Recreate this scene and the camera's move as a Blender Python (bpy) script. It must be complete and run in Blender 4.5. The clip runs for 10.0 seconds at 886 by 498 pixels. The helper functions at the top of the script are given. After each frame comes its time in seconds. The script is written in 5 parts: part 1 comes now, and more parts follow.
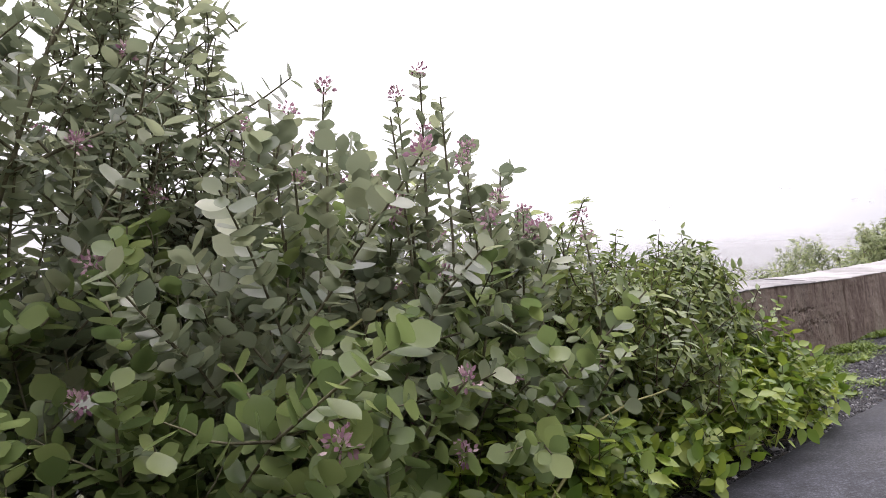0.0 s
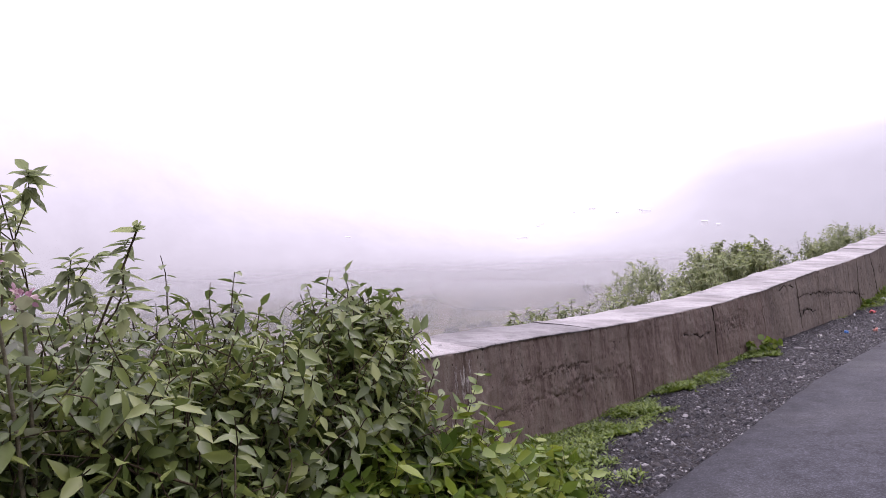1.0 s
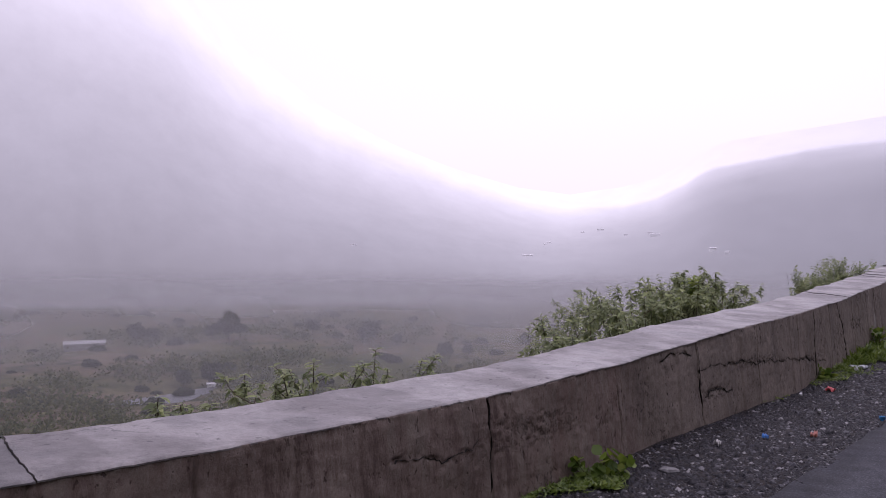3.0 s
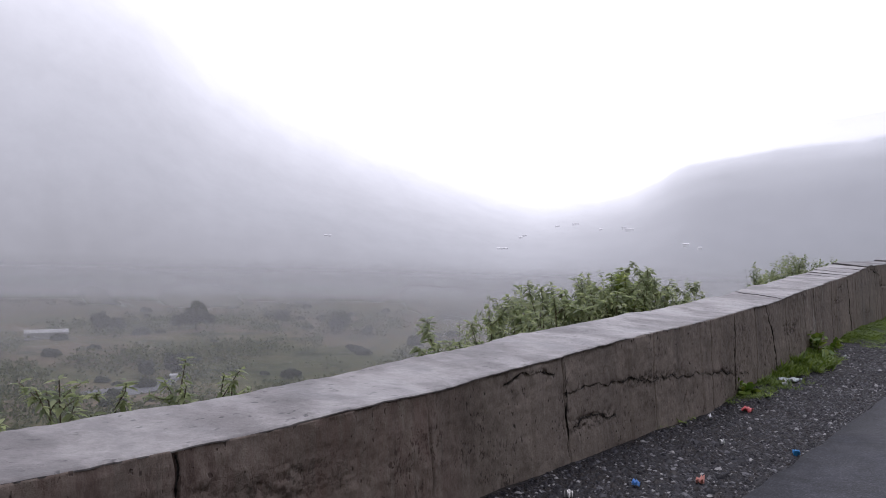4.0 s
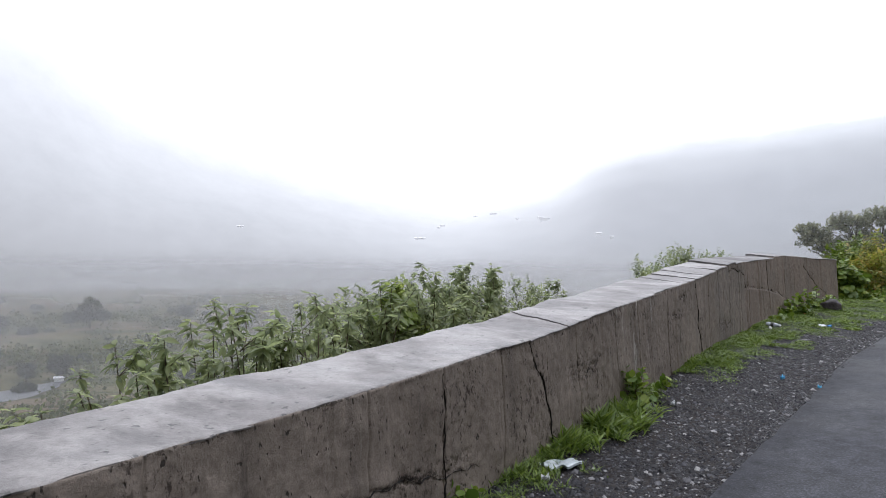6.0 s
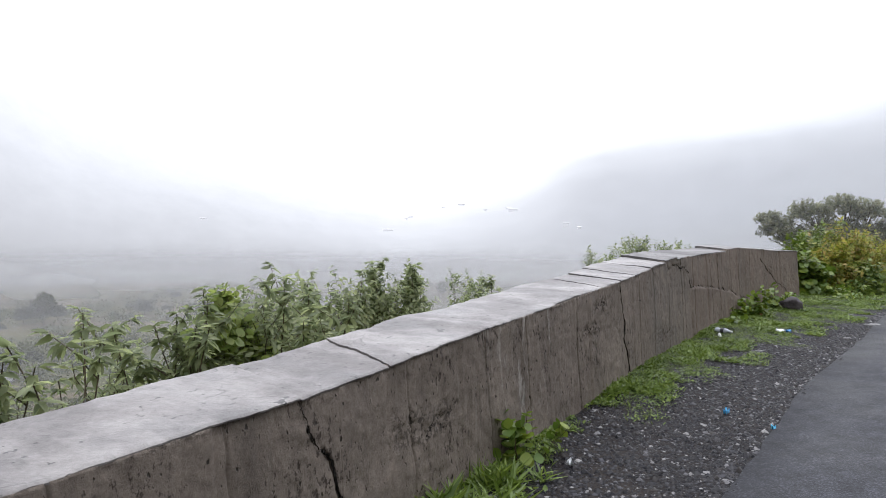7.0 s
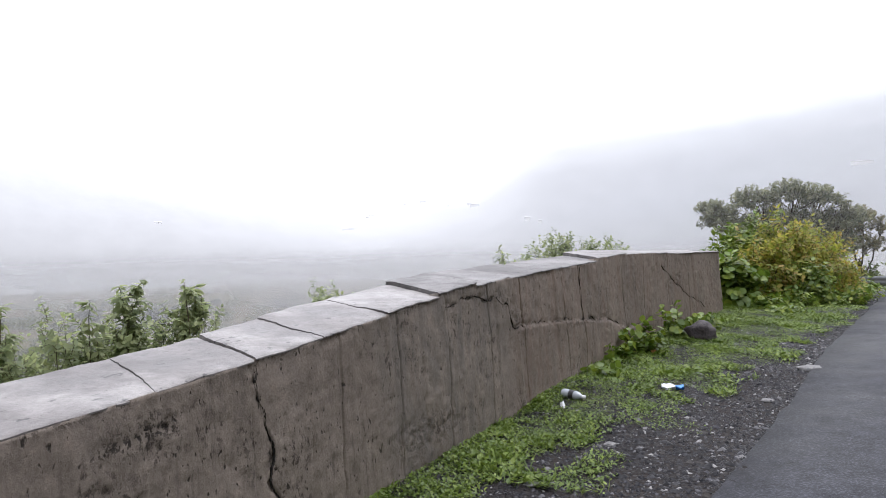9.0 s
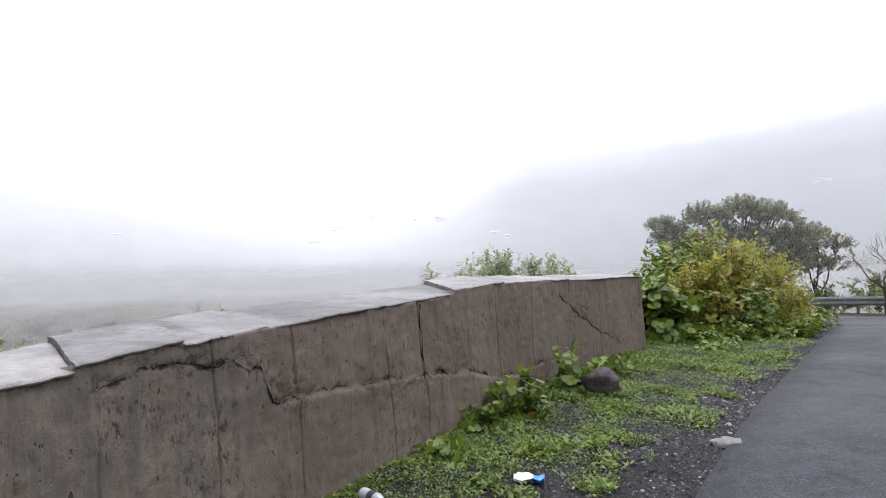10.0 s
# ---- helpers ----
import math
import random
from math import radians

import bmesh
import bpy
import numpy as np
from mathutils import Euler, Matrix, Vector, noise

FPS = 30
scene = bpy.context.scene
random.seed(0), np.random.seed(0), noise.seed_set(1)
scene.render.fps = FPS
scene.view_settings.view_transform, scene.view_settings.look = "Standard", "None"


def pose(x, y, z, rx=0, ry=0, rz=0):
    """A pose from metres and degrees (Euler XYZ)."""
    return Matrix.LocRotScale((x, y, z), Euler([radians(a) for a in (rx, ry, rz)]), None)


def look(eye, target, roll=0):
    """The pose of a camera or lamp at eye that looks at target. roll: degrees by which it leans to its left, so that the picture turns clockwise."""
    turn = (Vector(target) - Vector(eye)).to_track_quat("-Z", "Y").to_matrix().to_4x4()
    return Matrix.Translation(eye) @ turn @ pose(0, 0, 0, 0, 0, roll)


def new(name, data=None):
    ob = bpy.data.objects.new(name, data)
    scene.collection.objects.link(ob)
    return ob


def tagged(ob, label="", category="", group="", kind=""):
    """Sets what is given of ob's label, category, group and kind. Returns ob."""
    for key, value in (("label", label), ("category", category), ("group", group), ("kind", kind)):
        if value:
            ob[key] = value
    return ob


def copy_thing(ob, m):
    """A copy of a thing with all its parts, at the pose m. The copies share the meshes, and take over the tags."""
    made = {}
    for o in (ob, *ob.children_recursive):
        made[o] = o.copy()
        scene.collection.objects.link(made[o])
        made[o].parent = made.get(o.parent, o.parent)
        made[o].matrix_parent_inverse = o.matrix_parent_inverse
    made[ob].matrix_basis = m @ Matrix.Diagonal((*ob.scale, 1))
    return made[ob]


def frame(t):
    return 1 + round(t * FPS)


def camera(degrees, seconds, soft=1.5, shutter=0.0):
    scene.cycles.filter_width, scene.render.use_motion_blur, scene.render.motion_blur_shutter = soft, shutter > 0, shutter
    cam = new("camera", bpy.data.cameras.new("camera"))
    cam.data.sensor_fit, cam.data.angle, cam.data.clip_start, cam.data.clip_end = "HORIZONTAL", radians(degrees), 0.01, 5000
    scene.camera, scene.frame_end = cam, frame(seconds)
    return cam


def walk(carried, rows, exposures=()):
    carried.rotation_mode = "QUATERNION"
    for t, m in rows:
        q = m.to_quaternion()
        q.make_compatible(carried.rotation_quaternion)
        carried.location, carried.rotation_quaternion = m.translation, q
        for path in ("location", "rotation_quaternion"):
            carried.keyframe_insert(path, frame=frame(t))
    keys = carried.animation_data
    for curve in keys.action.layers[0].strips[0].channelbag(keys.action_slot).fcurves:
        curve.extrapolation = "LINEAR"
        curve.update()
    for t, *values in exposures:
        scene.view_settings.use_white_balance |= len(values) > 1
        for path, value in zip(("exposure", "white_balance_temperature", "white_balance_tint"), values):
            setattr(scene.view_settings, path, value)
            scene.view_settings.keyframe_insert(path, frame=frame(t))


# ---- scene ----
cam = camera(63.0, 10.0, soft=0.4)
PATH = [
    (0, (0.841, 0.948, 0.876), (0.675, 2.94, 0.849), -3.6),
    (0.5, (1.505, 1.77, 0.908), (1.558, 3.769, 0.873), -3.4),
    (1, (2.178, 2.623, 0.931), (2.352, 4.616, 0.926), -2.7),
    (1.5, (2.901, 3.517, 0.942), (3.028, 5.513, 0.972), -2.0),
    (2, (3.607, 4.352, 0.945), (3.753, 6.346, 0.986), -0.8),
    (2.5, (4.283, 5.068, 0.966), (4.406, 7.064, 1.013), 0.9),
    (3.8, (5.86, 6.582, 0.962), (6.069, 8.571, 0.959), -0.3),
    (4, (6.111, 6.844, 0.965), (6.323, 8.833, 0.975), 1.2),
    (4.5, (6.726, 7.553, 1.001), (7.074, 9.522, 1.01), 0.6),
    (5, (7.371, 8.279, 1.012), (7.825, 10.227, 1.004), 0.7),
    (5.2, (7.655, 8.539, 1.027), (8.086, 10.492, 1.02), 1.5),
    (6.3, (9.077, 9.989, 1.113), (9.516, 11.94, 1.093), 0.2),
    (6.5, (9.312, 10.297, 1.105), (9.795, 12.238, 1.068), -0.0),
    (7, (10.085, 11.113, 1.134), (10.592, 13.047, 1.097), 0.4),
    (7.5, (10.77, 11.791, 1.153), (11.313, 13.716, 1.134), 0.3),
    (8, (11.524, 12.515, 1.189), (12.081, 14.436, 1.136), -0.4),
    (8.5, (12.285, 13.151, 1.229), (12.833, 15.075, 1.209), -0.0),
    (9, (13.061, 13.819, 1.25), (13.658, 15.727, 1.203), -1.2),
    (9.5, (13.82, 14.421, 1.278), (14.457, 16.316, 1.256), -0.7),
    (9.6, (13.971, 14.553, 1.282), (14.692, 16.419, 1.266), -0.8),
    (10, (14.688, 15.103, 1.292), (15.367, 16.984, 1.282), -0.8),
]
EXPOSURES = [
    (0.0, 0.72, 6470, 20), (0.5, 0.55, 6320, 30), (1.0, 0.3, 6220, 34), (1.5, -0.2, 6220, 38), (2.0, -0.35, 6170, 40),
    (2.5, -0.70, 6070, 40), (4.0, -0.5, 6020, 20), (4.5, -0.28, 5970, 15), (5.0, -0.2, 5970, 14), (6.5, 0.1, 6120, 12),
    (8.0, 0.3, 6170, 13), (10.0, 0.36, 6170, 14),
]
walk(cam, [(t, look(eye, target, roll)) for t, eye, target, roll in PATH], EXPOSURES)

# ---- world and sun: bright overcast monsoon sky ----
SUN_EL, SUN_ROT = radians(62), radians(20)
world = bpy.data.worlds.new("overcast_sky")
scene.world = world
world.use_nodes = True
wn, wl = world.node_tree.nodes, world.node_tree.links
wn.clear()
sky = wn.new("ShaderNodeTexSky")
sky.sky_type = "NISHITA"
sky.sun_disc = False
sky.sun_elevation, sky.sun_rotation = SUN_EL, SUN_ROT
sky.air_density, sky.dust_density, sky.ozone_density = 1.0, 6.0, 1.0
grey = wn.new("ShaderNodeHueSaturation")
grey.inputs["Saturation"].default_value = 0.12
lift = wn.new("ShaderNodeMix")
lift.data_type = "RGBA"
lift.inputs["Factor"].default_value = 0.55
lift.inputs["B"].default_value = (15.5, 15.6, 16.0, 1)
bg = wn.new("ShaderNodeBackground")
bg.inputs["Strength"].default_value = 0.15
wo = wn.new("ShaderNodeOutputWorld")
wl.new(sky.outputs["Color"], grey.inputs["Color"])
wl.new(grey.outputs["Color"], lift.inputs["A"])
wl.new(lift.outputs["Result"], bg.inputs["Color"])
wl.new(bg.outputs["Background"], wo.inputs["Surface"])
sun = new("sun", bpy.data.lights.new("sun", "SUN"))
sun.data.energy, sun.data.angle, sun.data.color = 0.8, radians(40), (1.0, 0.97, 0.93)
sun.matrix_world = look((0, 0, 60), (-20, -25, -22))

# ---- plan: s runs along the road, c is to its left ----
R2 = math.sqrt(2.0)
ZS = [-80, 0, 9.3, 11.4, 15.7, 17.1, 22.7, 25.1, 27, 31, 36, 40, 47, 60, 120]
ZZ = [-1.5, -.42, -.37, -.34, -.32, -.27, -.11, -.05, .02, .03, -.15, -.5, -1.15, -1.6, -3]
ROAD_S = [-80, 0, 7, 10, 13, 16, 19.5, 22, 24.7, 27, 28.5, 30, 32.5, 36, 40, 44, 46.5]
ROAD_C = [1.9, 1.85, 1.87, 1.88, 1.7, 1.56, 1.3, 1.14, .76, .5, .27, .05, -.27, -.42, -.52, -.6, -.9]
WALL_S = [4, 7.6, 9.5, 11.5, 13, 15, 17, 19, 22.5, 24, 25.2, 27, 28.5, 29.8]
WALL_C = [3.15, 3.03, 2.9, 2.8, 2.72, 2.6, 2.55, 2.53, 2.5, 2.46, 2.4, 2.24, 2.02, 1.74]
TOP_S = [4.0, 6.3, 7, 7.6, 8.7, 9.7, 11, 12, 13.3, 14.5, 15.5, 17.3, 18.6, 19.7, 20.8, 21.5, 22.6, 23.5, 24.5, 25.5, 26.7, 28, 29.8]
TOP_Z = [.34, .292, .285, .28, .235, .23, .228, .265, .345, .40, .43, .505, .585, .65, .72, .758, .835, .882, .915, .93, .953, .93, .875]


def zg(s):
    return np.interp(s, ZS, ZZ)


def road_c(s):
    return np.interp(s, ROAD_S, ROAD_C)


def wall_c(s):
    return np.interp(s, WALL_S, WALL_C)


def top_z(s):
    return np.interp(s, TOP_S, TOP_Z)


def P(s, c, z):
    return Vector(((s - c) / R2, (s + c) / R2, z))


def to_sc(x, y):
    return (x + y) / R2, (y - x) / R2


def smooth(a, b, x):
    t = np.clip((x - a) / (b - a), 0, 1)
    return t * t * (3 - 2 * t)


def wave(x, y, seed=0):
    """Soft rolling noise in about -1..1, on arrays."""
    r = np.random.RandomState(seed)
    out = np.zeros(np.shape(x))
    for k in range(7):
        a, f, p = r.uniform(0, 6.28), r.uniform(0.6, 1.9), r.uniform(0, 6.28)
        out = out + np.sin((x * math.cos(a) + y * math.sin(a)) * f + p)
    return out / 3.2


def grain(x, y, cell, seed):
    """Random lumps of the given size, about -1..1, on arrays."""
    table = np.random.RandomState(seed).uniform(-1, 1, (256, 256))
    u, v = np.asarray(x) / cell, np.asarray(y) / cell
    i, j = np.floor(u).astype(int), np.floor(v).astype(int)
    f, g = u - i, v - j
    f, g = f * f * (3 - 2 * f), g * g * (3 - 2 * g)
    a, b = table[i % 256, j % 256], table[(i + 1) % 256, j % 256]
    c, d = table[i % 256, (j + 1) % 256], table[(i + 1) % 256, (j + 1) % 256]
    return (a * (1 - f) + b * f) * (1 - g) + (c * (1 - f) + d * f) * g


# far relief, by the compass angle (degrees from y towards x) and distance from a hub on the road
HUB = (8.0, 9.0)
POOL = (-28.0, 116.5, -20.0)
AZ = [-180, -120, -60, -30, -22, -17, -12, -6, 0, 5, 10, 14, 18, 20.5, 22.5, 24.2, 26, 30, 36, 45, 52, 70, 100, 140, 180]
RIDGE = [26, 26, 26, 25, 23, 20.5, 16.0, 12.2, 9.6, 7.6, 5.8, 5.0, 5.4, 6.0, 7.0, 8.2, 8.7, 9.2, 9.8, 10.9, 12.2, 18, 24, 26, 26]
FOOT = [6, 4, 2, 1.6, 1.4, 1.2, 1.0, .8, .6, .4, .3, .5, 1.0, 1.4, 1.7, 2.0, 2.3, 2.7, 3.2, 4.0, 4.8, 8, 12, 14, 6]
FLOOR_R = [0, 20, 45, 70, 120, 200, 300]
FLOOR_Z = [-3, -6, -12, -16.5, -20, -18, -12]


def far_z(x, y):
    dx, dy = x - HUB[0], y - HUB[1]
    r, az = np.hypot(dx, dy), np.degrees(np.arctan2(dx, dy))
    ridge = np.tan(np.radians(np.interp(az, AZ, RIDGE)))
    foot = np.tan(np.radians(np.interp(az, AZ, FOOT)))
    z = np.interp(r, FLOOR_R, FLOOR_Z)
    k = smooth(290, 385, r)
    z = z * (1 - k) + k * 385 * foot
    k = smooth(380, 640, r)
    z = z * (1 - k) + k * 640 * ridge
    z = z + smooth(640, 2500, r) * 60
    bump = wave(x / 90, y / 90, 3) * 6 * smooth(300, 520, r) + wave(x / 22, y / 22, 4) * 1.1 * smooth(40, 110, r) * (1 - smooth(205, 245, r)) + wave(x / 7, y / 7, 5) * .35 * smooth(20, 60, r) * (1 - smooth(205, 245, r))
    u, w = (x - POOL[0]) * .62 + (y - POOL[1]) * .78, (y - POOL[1]) * .62 - (x - POOL[0]) * .78
    k = np.exp(-((u / 15) ** 2 + (w / 9) ** 2) ** 2)
    return (z + bump) * (1 - k) + k * POOL[2]


def ground_z(x, y):
    s, c = to_sc(x, y)
    zr = zg(s)
    left = c - (np.where(s < 46, wall_c(np.clip(s, 4, 29.8)), -.6) + 0.75)
    slope = zr - .12 - 0.55 * np.maximum(left, 0)
    w = smooth(3, 48, left)
    z = slope * (1 - w) + far_z(x, y) * w
    right = -5.2 - c - np.where(s > 40, (s - 40) * .6, 0)
    up = zr - .1 + 0.75 * np.maximum(right, 0) - .002 * np.maximum(right, 0) ** 2
    w2 = smooth(20, 120, right)
    up = up * (1 - w2) + far_z(x, y) * w2
    z = np.where(right > 0, up, np.where(left > 0, z, zr - .1))
    k = smooth(60, 150, np.hypot(x - HUB[0], y - HUB[1]))
    z = z * (1 - k) + far_z(x, y) * k
    ahead = (1 - k) * smooth(49.5, 75, s) * (1 - smooth(0, 40, np.abs(c) - 20))
    spur = 15 * np.exp(-(((s - 118) / 38) ** 2 + ((c + 34) / 22) ** 2))
    return z - ahead * 5 + spur


# ---- mesh helpers ----
def link_mesh(name, verts, faces, material, parent=None, label="", smooth_shade=True):
    me = bpy.data.meshes.new(name)
    verts = np.asarray(verts, dtype=np.float32)
    if isinstance(faces, np.ndarray):
        n = faces.shape[1]
        me.vertices.add(len(verts))
        me.vertices.foreach_set("co", verts.ravel())
        me.loops.add(faces.size)
        me.loops.foreach_set("vertex_index", faces.astype(np.int32).ravel())
        me.polygons.add(len(faces))
        me.polygons.foreach_set("loop_start", np.arange(0, faces.size, n, dtype=np.int32))
        me.update(calc_edges=True)
    else:
        me.from_pydata([tuple(v) for v in verts], [], faces)
    me.validate()
    if smooth_shade:
        me.polygons.foreach_set("use_smooth", np.ones(len(me.polygons), dtype=bool))
    me.materials.append(material)
    ob = new(name, me)
    if parent is not None:
        ob.parent = parent
    if label:
        ob["label"] = label
    return ob


def part(name, bm, material, parent=None, label="", smooth_shade=False):
    me = bpy.data.meshes.new(name)
    bm.to_mesh(me)
    bm.free()
    if smooth_shade:
        me.polygons.foreach_set("use_smooth", np.ones(len(me.polygons), dtype=bool))
    me.materials.append(material)
    ob = new(name, me)
    if parent is not None:
        ob.parent = parent
    if label:
        ob["label"] = label
    return ob


def grid_faces(rows, cols, closed=False):
    i, j = np.meshgrid(np.arange(rows - 1), np.arange(cols if closed else cols - 1), indexing="ij")
    k = (j + 1) % cols
    return np.stack([i * cols + j, i * cols + k, (i + 1) * cols + k, (i + 1) * cols + j], -1).reshape(-1, 4)


def empty(name, at):
    ob = new(name)
    ob.location = at
    ob.empty_display_size = 0.1
    return ob


# ---- materials ----
def nodes_of(name):
    m = bpy.data.materials.new(name)
    m.use_nodes = True
    nt = m.node_tree
    return m, nt, nt.nodes["Principled BSDF"]


def add(nt, kind, **values):
    n = nt.nodes.new(kind)
    for k, v in values.items():
        n.inputs[k.replace("_", " ")].default_value = v
    return n


def noise_tex(nt, scale, detail=5.0, rough=0.6, coords="Object", stretch=None):
    tc = nt.nodes.new("ShaderNodeTexCoord")
    n = add(nt, "ShaderNodeTexNoise", Scale=scale, Detail=detail, Roughness=rough)
    if stretch:
        mp = nt.nodes.new("ShaderNodeMapping")
        mp.inputs["Scale"].default_value = stretch
        nt.links.new(tc.outputs[coords], mp.inputs["Vector"])
        nt.links.new(mp.outputs["Vector"], n.inputs["Vector"])
    else:
        nt.links.new(tc.outputs[coords], n.inputs["Vector"])
    return n


def ramp(nt, source, stops):
    r = nt.nodes.new("ShaderNodeValToRGB")
    e = r.color_ramp.elements
    while len(e) < len(stops):
        e.new(0.5)
    for k, (p, col) in enumerate(stops):
        e[k].position = p
        e[k].color = (*col, 1) if len(col) == 3 else col
    nt.links.new(source, r.inputs["Fac"])
    return r


def mix(nt, fac, a, b, mode="MIX"):
    m = nt.nodes.new("ShaderNodeMix")
    m.data_type = "RGBA"
    m.blend_type = mode
    if isinstance(fac, (int, float)):
        m.inputs["Factor"].default_value = fac
    else:
        nt.links.new(fac, m.inputs["Factor"])
    for key, v in (("A", a), ("B", b)):
        if isinstance(v, tuple):
            m.inputs[key].default_value = (*v, 1)
        else:
            nt.links.new(v, m.inputs[key])
    return m.outputs["Result"]


def bump(nt, bsdf, height, strength=0.4, distance=0.01):
    b = add(nt, "ShaderNodeBump", Strength=strength, Distance=distance)
    nt.links.new(height, b.inputs["Height"])
    nt.links.new(b.outputs["Normal"], bsdf.inputs["Normal"])


def two_scale(name, a, b, c, coarse, fine, rough=0.7, bump_d=0.01, bump_s=0.5, stretch=None, gloss=0.2):
    m, nt, bsdf = nodes_of(name)
    n1 = noise_tex(nt, coarse, 4, stretch=stretch)
    n2 = noise_tex(nt, fine, 6, 0.7)
    c1 = ramp(nt, n1.outputs["Fac"], [(0.35, a), (0.65, b)])
    f2 = ramp(nt, n2.outputs["Fac"], [(0.42, (0, 0, 0)), (0.68, (1, 1, 1))])
    col = mix(nt, f2.outputs["Color"], c1.outputs["Color"], c)
    nt.links.new(col, bsdf.inputs["Base Color"])
    bsdf.inputs["Roughness"].default_value = rough
    bsdf.inputs["Specular IOR Level"].default_value = gloss
    bump(nt, bsdf, n2.outputs["Fac"], bump_s, bump_d)
    return m


def leaf_material(name, dark, mid, light, rough=0.42, glow=0.25):
    """Leaf with colour varied leaf by leaf, and light passing through it."""
    m, nt, bsdf = nodes_of(name)
    g = nt.nodes.new("ShaderNodeNewGeometry")
    r = ramp(nt, g.outputs["Random Per Island"], [(0.0, dark), (0.55, mid), (1.0, light)])
    n = noise_tex(nt, 2.2, 3)
    d = ramp(nt, n.outputs["Fac"], [(0.3, (0.62, 0.66, 0.6)), (0.7, (1.12, 1.1, 1.0))])
    col = mix(nt, 1.0, r.outputs["Color"], d.outputs["Color"], "MULTIPLY")
    nt.links.new(col, bsdf.inputs["Base Color"])
    bsdf.inputs["Roughness"].default_value = rough
    bsdf.inputs["Specular IOR Level"].default_value = 0.5
    tr = nt.nodes.new("ShaderNodeBsdfTranslucent")
    nt.links.new(col, tr.inputs["Color"])
    mx = nt.nodes.new("ShaderNodeMixShader")
    mx.inputs["Fac"].default_value = glow
    nt.links.new(bsdf.outputs["BSDF"], mx.inputs[1])
    nt.links.new(tr.outputs["BSDF"], mx.inputs[2])
    nt.links.new(mx.outputs["Shader"], nt.nodes["Material Output"].inputs["Surface"])
    return m


def plain(name, colour, rough=0.6, metal=0.0):
    m, nt, bsdf = nodes_of(name)
    n = noise_tex(nt, 9.0, 5)
    r = ramp(nt, n.outputs["Fac"], [(0.3, tuple(v * 0.8 for v in colour)), (0.7, tuple(min(1, v * 1.12) for v in colour))])
    nt.links.new(r.outputs["Color"], bsdf.inputs["Base Color"])
    bsdf.inputs["Roughness"].default_value = rough
    bsdf.inputs["Metallic"].default_value = metal
    return m


def asphalt_material():
    """Worn chip-seal: dark binder, pale chips of two sizes, faint patches and damp."""
    m, nt, bsdf = nodes_of("wet_asphalt")
    n1, n2, n3 = noise_tex(nt, 0.7, 6, 0.65), noise_tex(nt, 80, 3, 0.7), noise_tex(nt, 6, 6, 0.85)
    a = ramp(nt, n1.outputs["Fac"], [(0.35, (0.016, 0.0165, 0.020)), (0.65, (0.036, 0.037, 0.044))])
    f = ramp(nt, n2.outputs["Fac"], [(0.52, (0, 0, 0)), (0.60, (1, 1, 1))])
    col = mix(nt, f.outputs["Color"], a.outputs["Color"], (0.066, 0.069, 0.082))
    g = ramp(nt, n3.outputs["Fac"], [(0.36, (0.5, 0.5, 0.5)), (0.64, (1.3, 1.3, 1.3))])
    col = mix(nt, 1.0, col, g.outputs["Color"], "MULTIPLY")
    nt.links.new(col, bsdf.inputs["Base Color"])
    r = ramp(nt, n1.outputs["Fac"], [(0.35, (0.48, 0.48, 0.48)), (0.65, (0.72, 0.72, 0.72))])
    nt.links.new(r.outputs["Color"], bsdf.inputs["Roughness"])
    bsdf.inputs["Specular IOR Level"].default_value = 0.13
    bump(nt, bsdf, n2.outputs["Fac"], 0.6, 0.007)
    return m


M_ASPHALT = asphalt_material()
M_GRAVEL = two_scale("gravel_soil", (0.010, 0.0095, 0.011), (0.030, 0.024, 0.020), (0.050, 0.046, 0.045), 1.6, 60, 0.75, 0.014, 0.9, gloss=0.07)
def stone_material():
    """Crushed stone: mostly dark chips, some brown, a few pale, chip by chip."""
    m, nt, bsdf = nodes_of("gravel_stone")
    g = nt.nodes.new("ShaderNodeNewGeometry")
    r = ramp(nt, g.outputs["Random Per Island"], [(0.0, (0.004, 0.004, 0.006)), (0.55, (0.010, 0.010, 0.014)), (0.73, (0.021, 0.017, 0.015)), (0.88, (0.036, 0.036, 0.044)), (0.95, (0.11, 0.108, 0.115)), (1.0, (0.26, 0.255, 0.25))])
    n = noise_tex(nt, 40, 3)
    d = ramp(nt, n.outputs["Fac"], [(0.3, (0.7, 0.7, 0.7)), (0.7, (1.2, 1.2, 1.2))])
    nt.links.new(mix(nt, 1.0, r.outputs["Color"], d.outputs["Color"], "MULTIPLY"), bsdf.inputs["Base Color"])
    bsdf.inputs["Roughness"].default_value = 0.42
    bsdf.inputs["Specular IOR Level"].default_value = 0.12
    return m


M_STONE = stone_material()


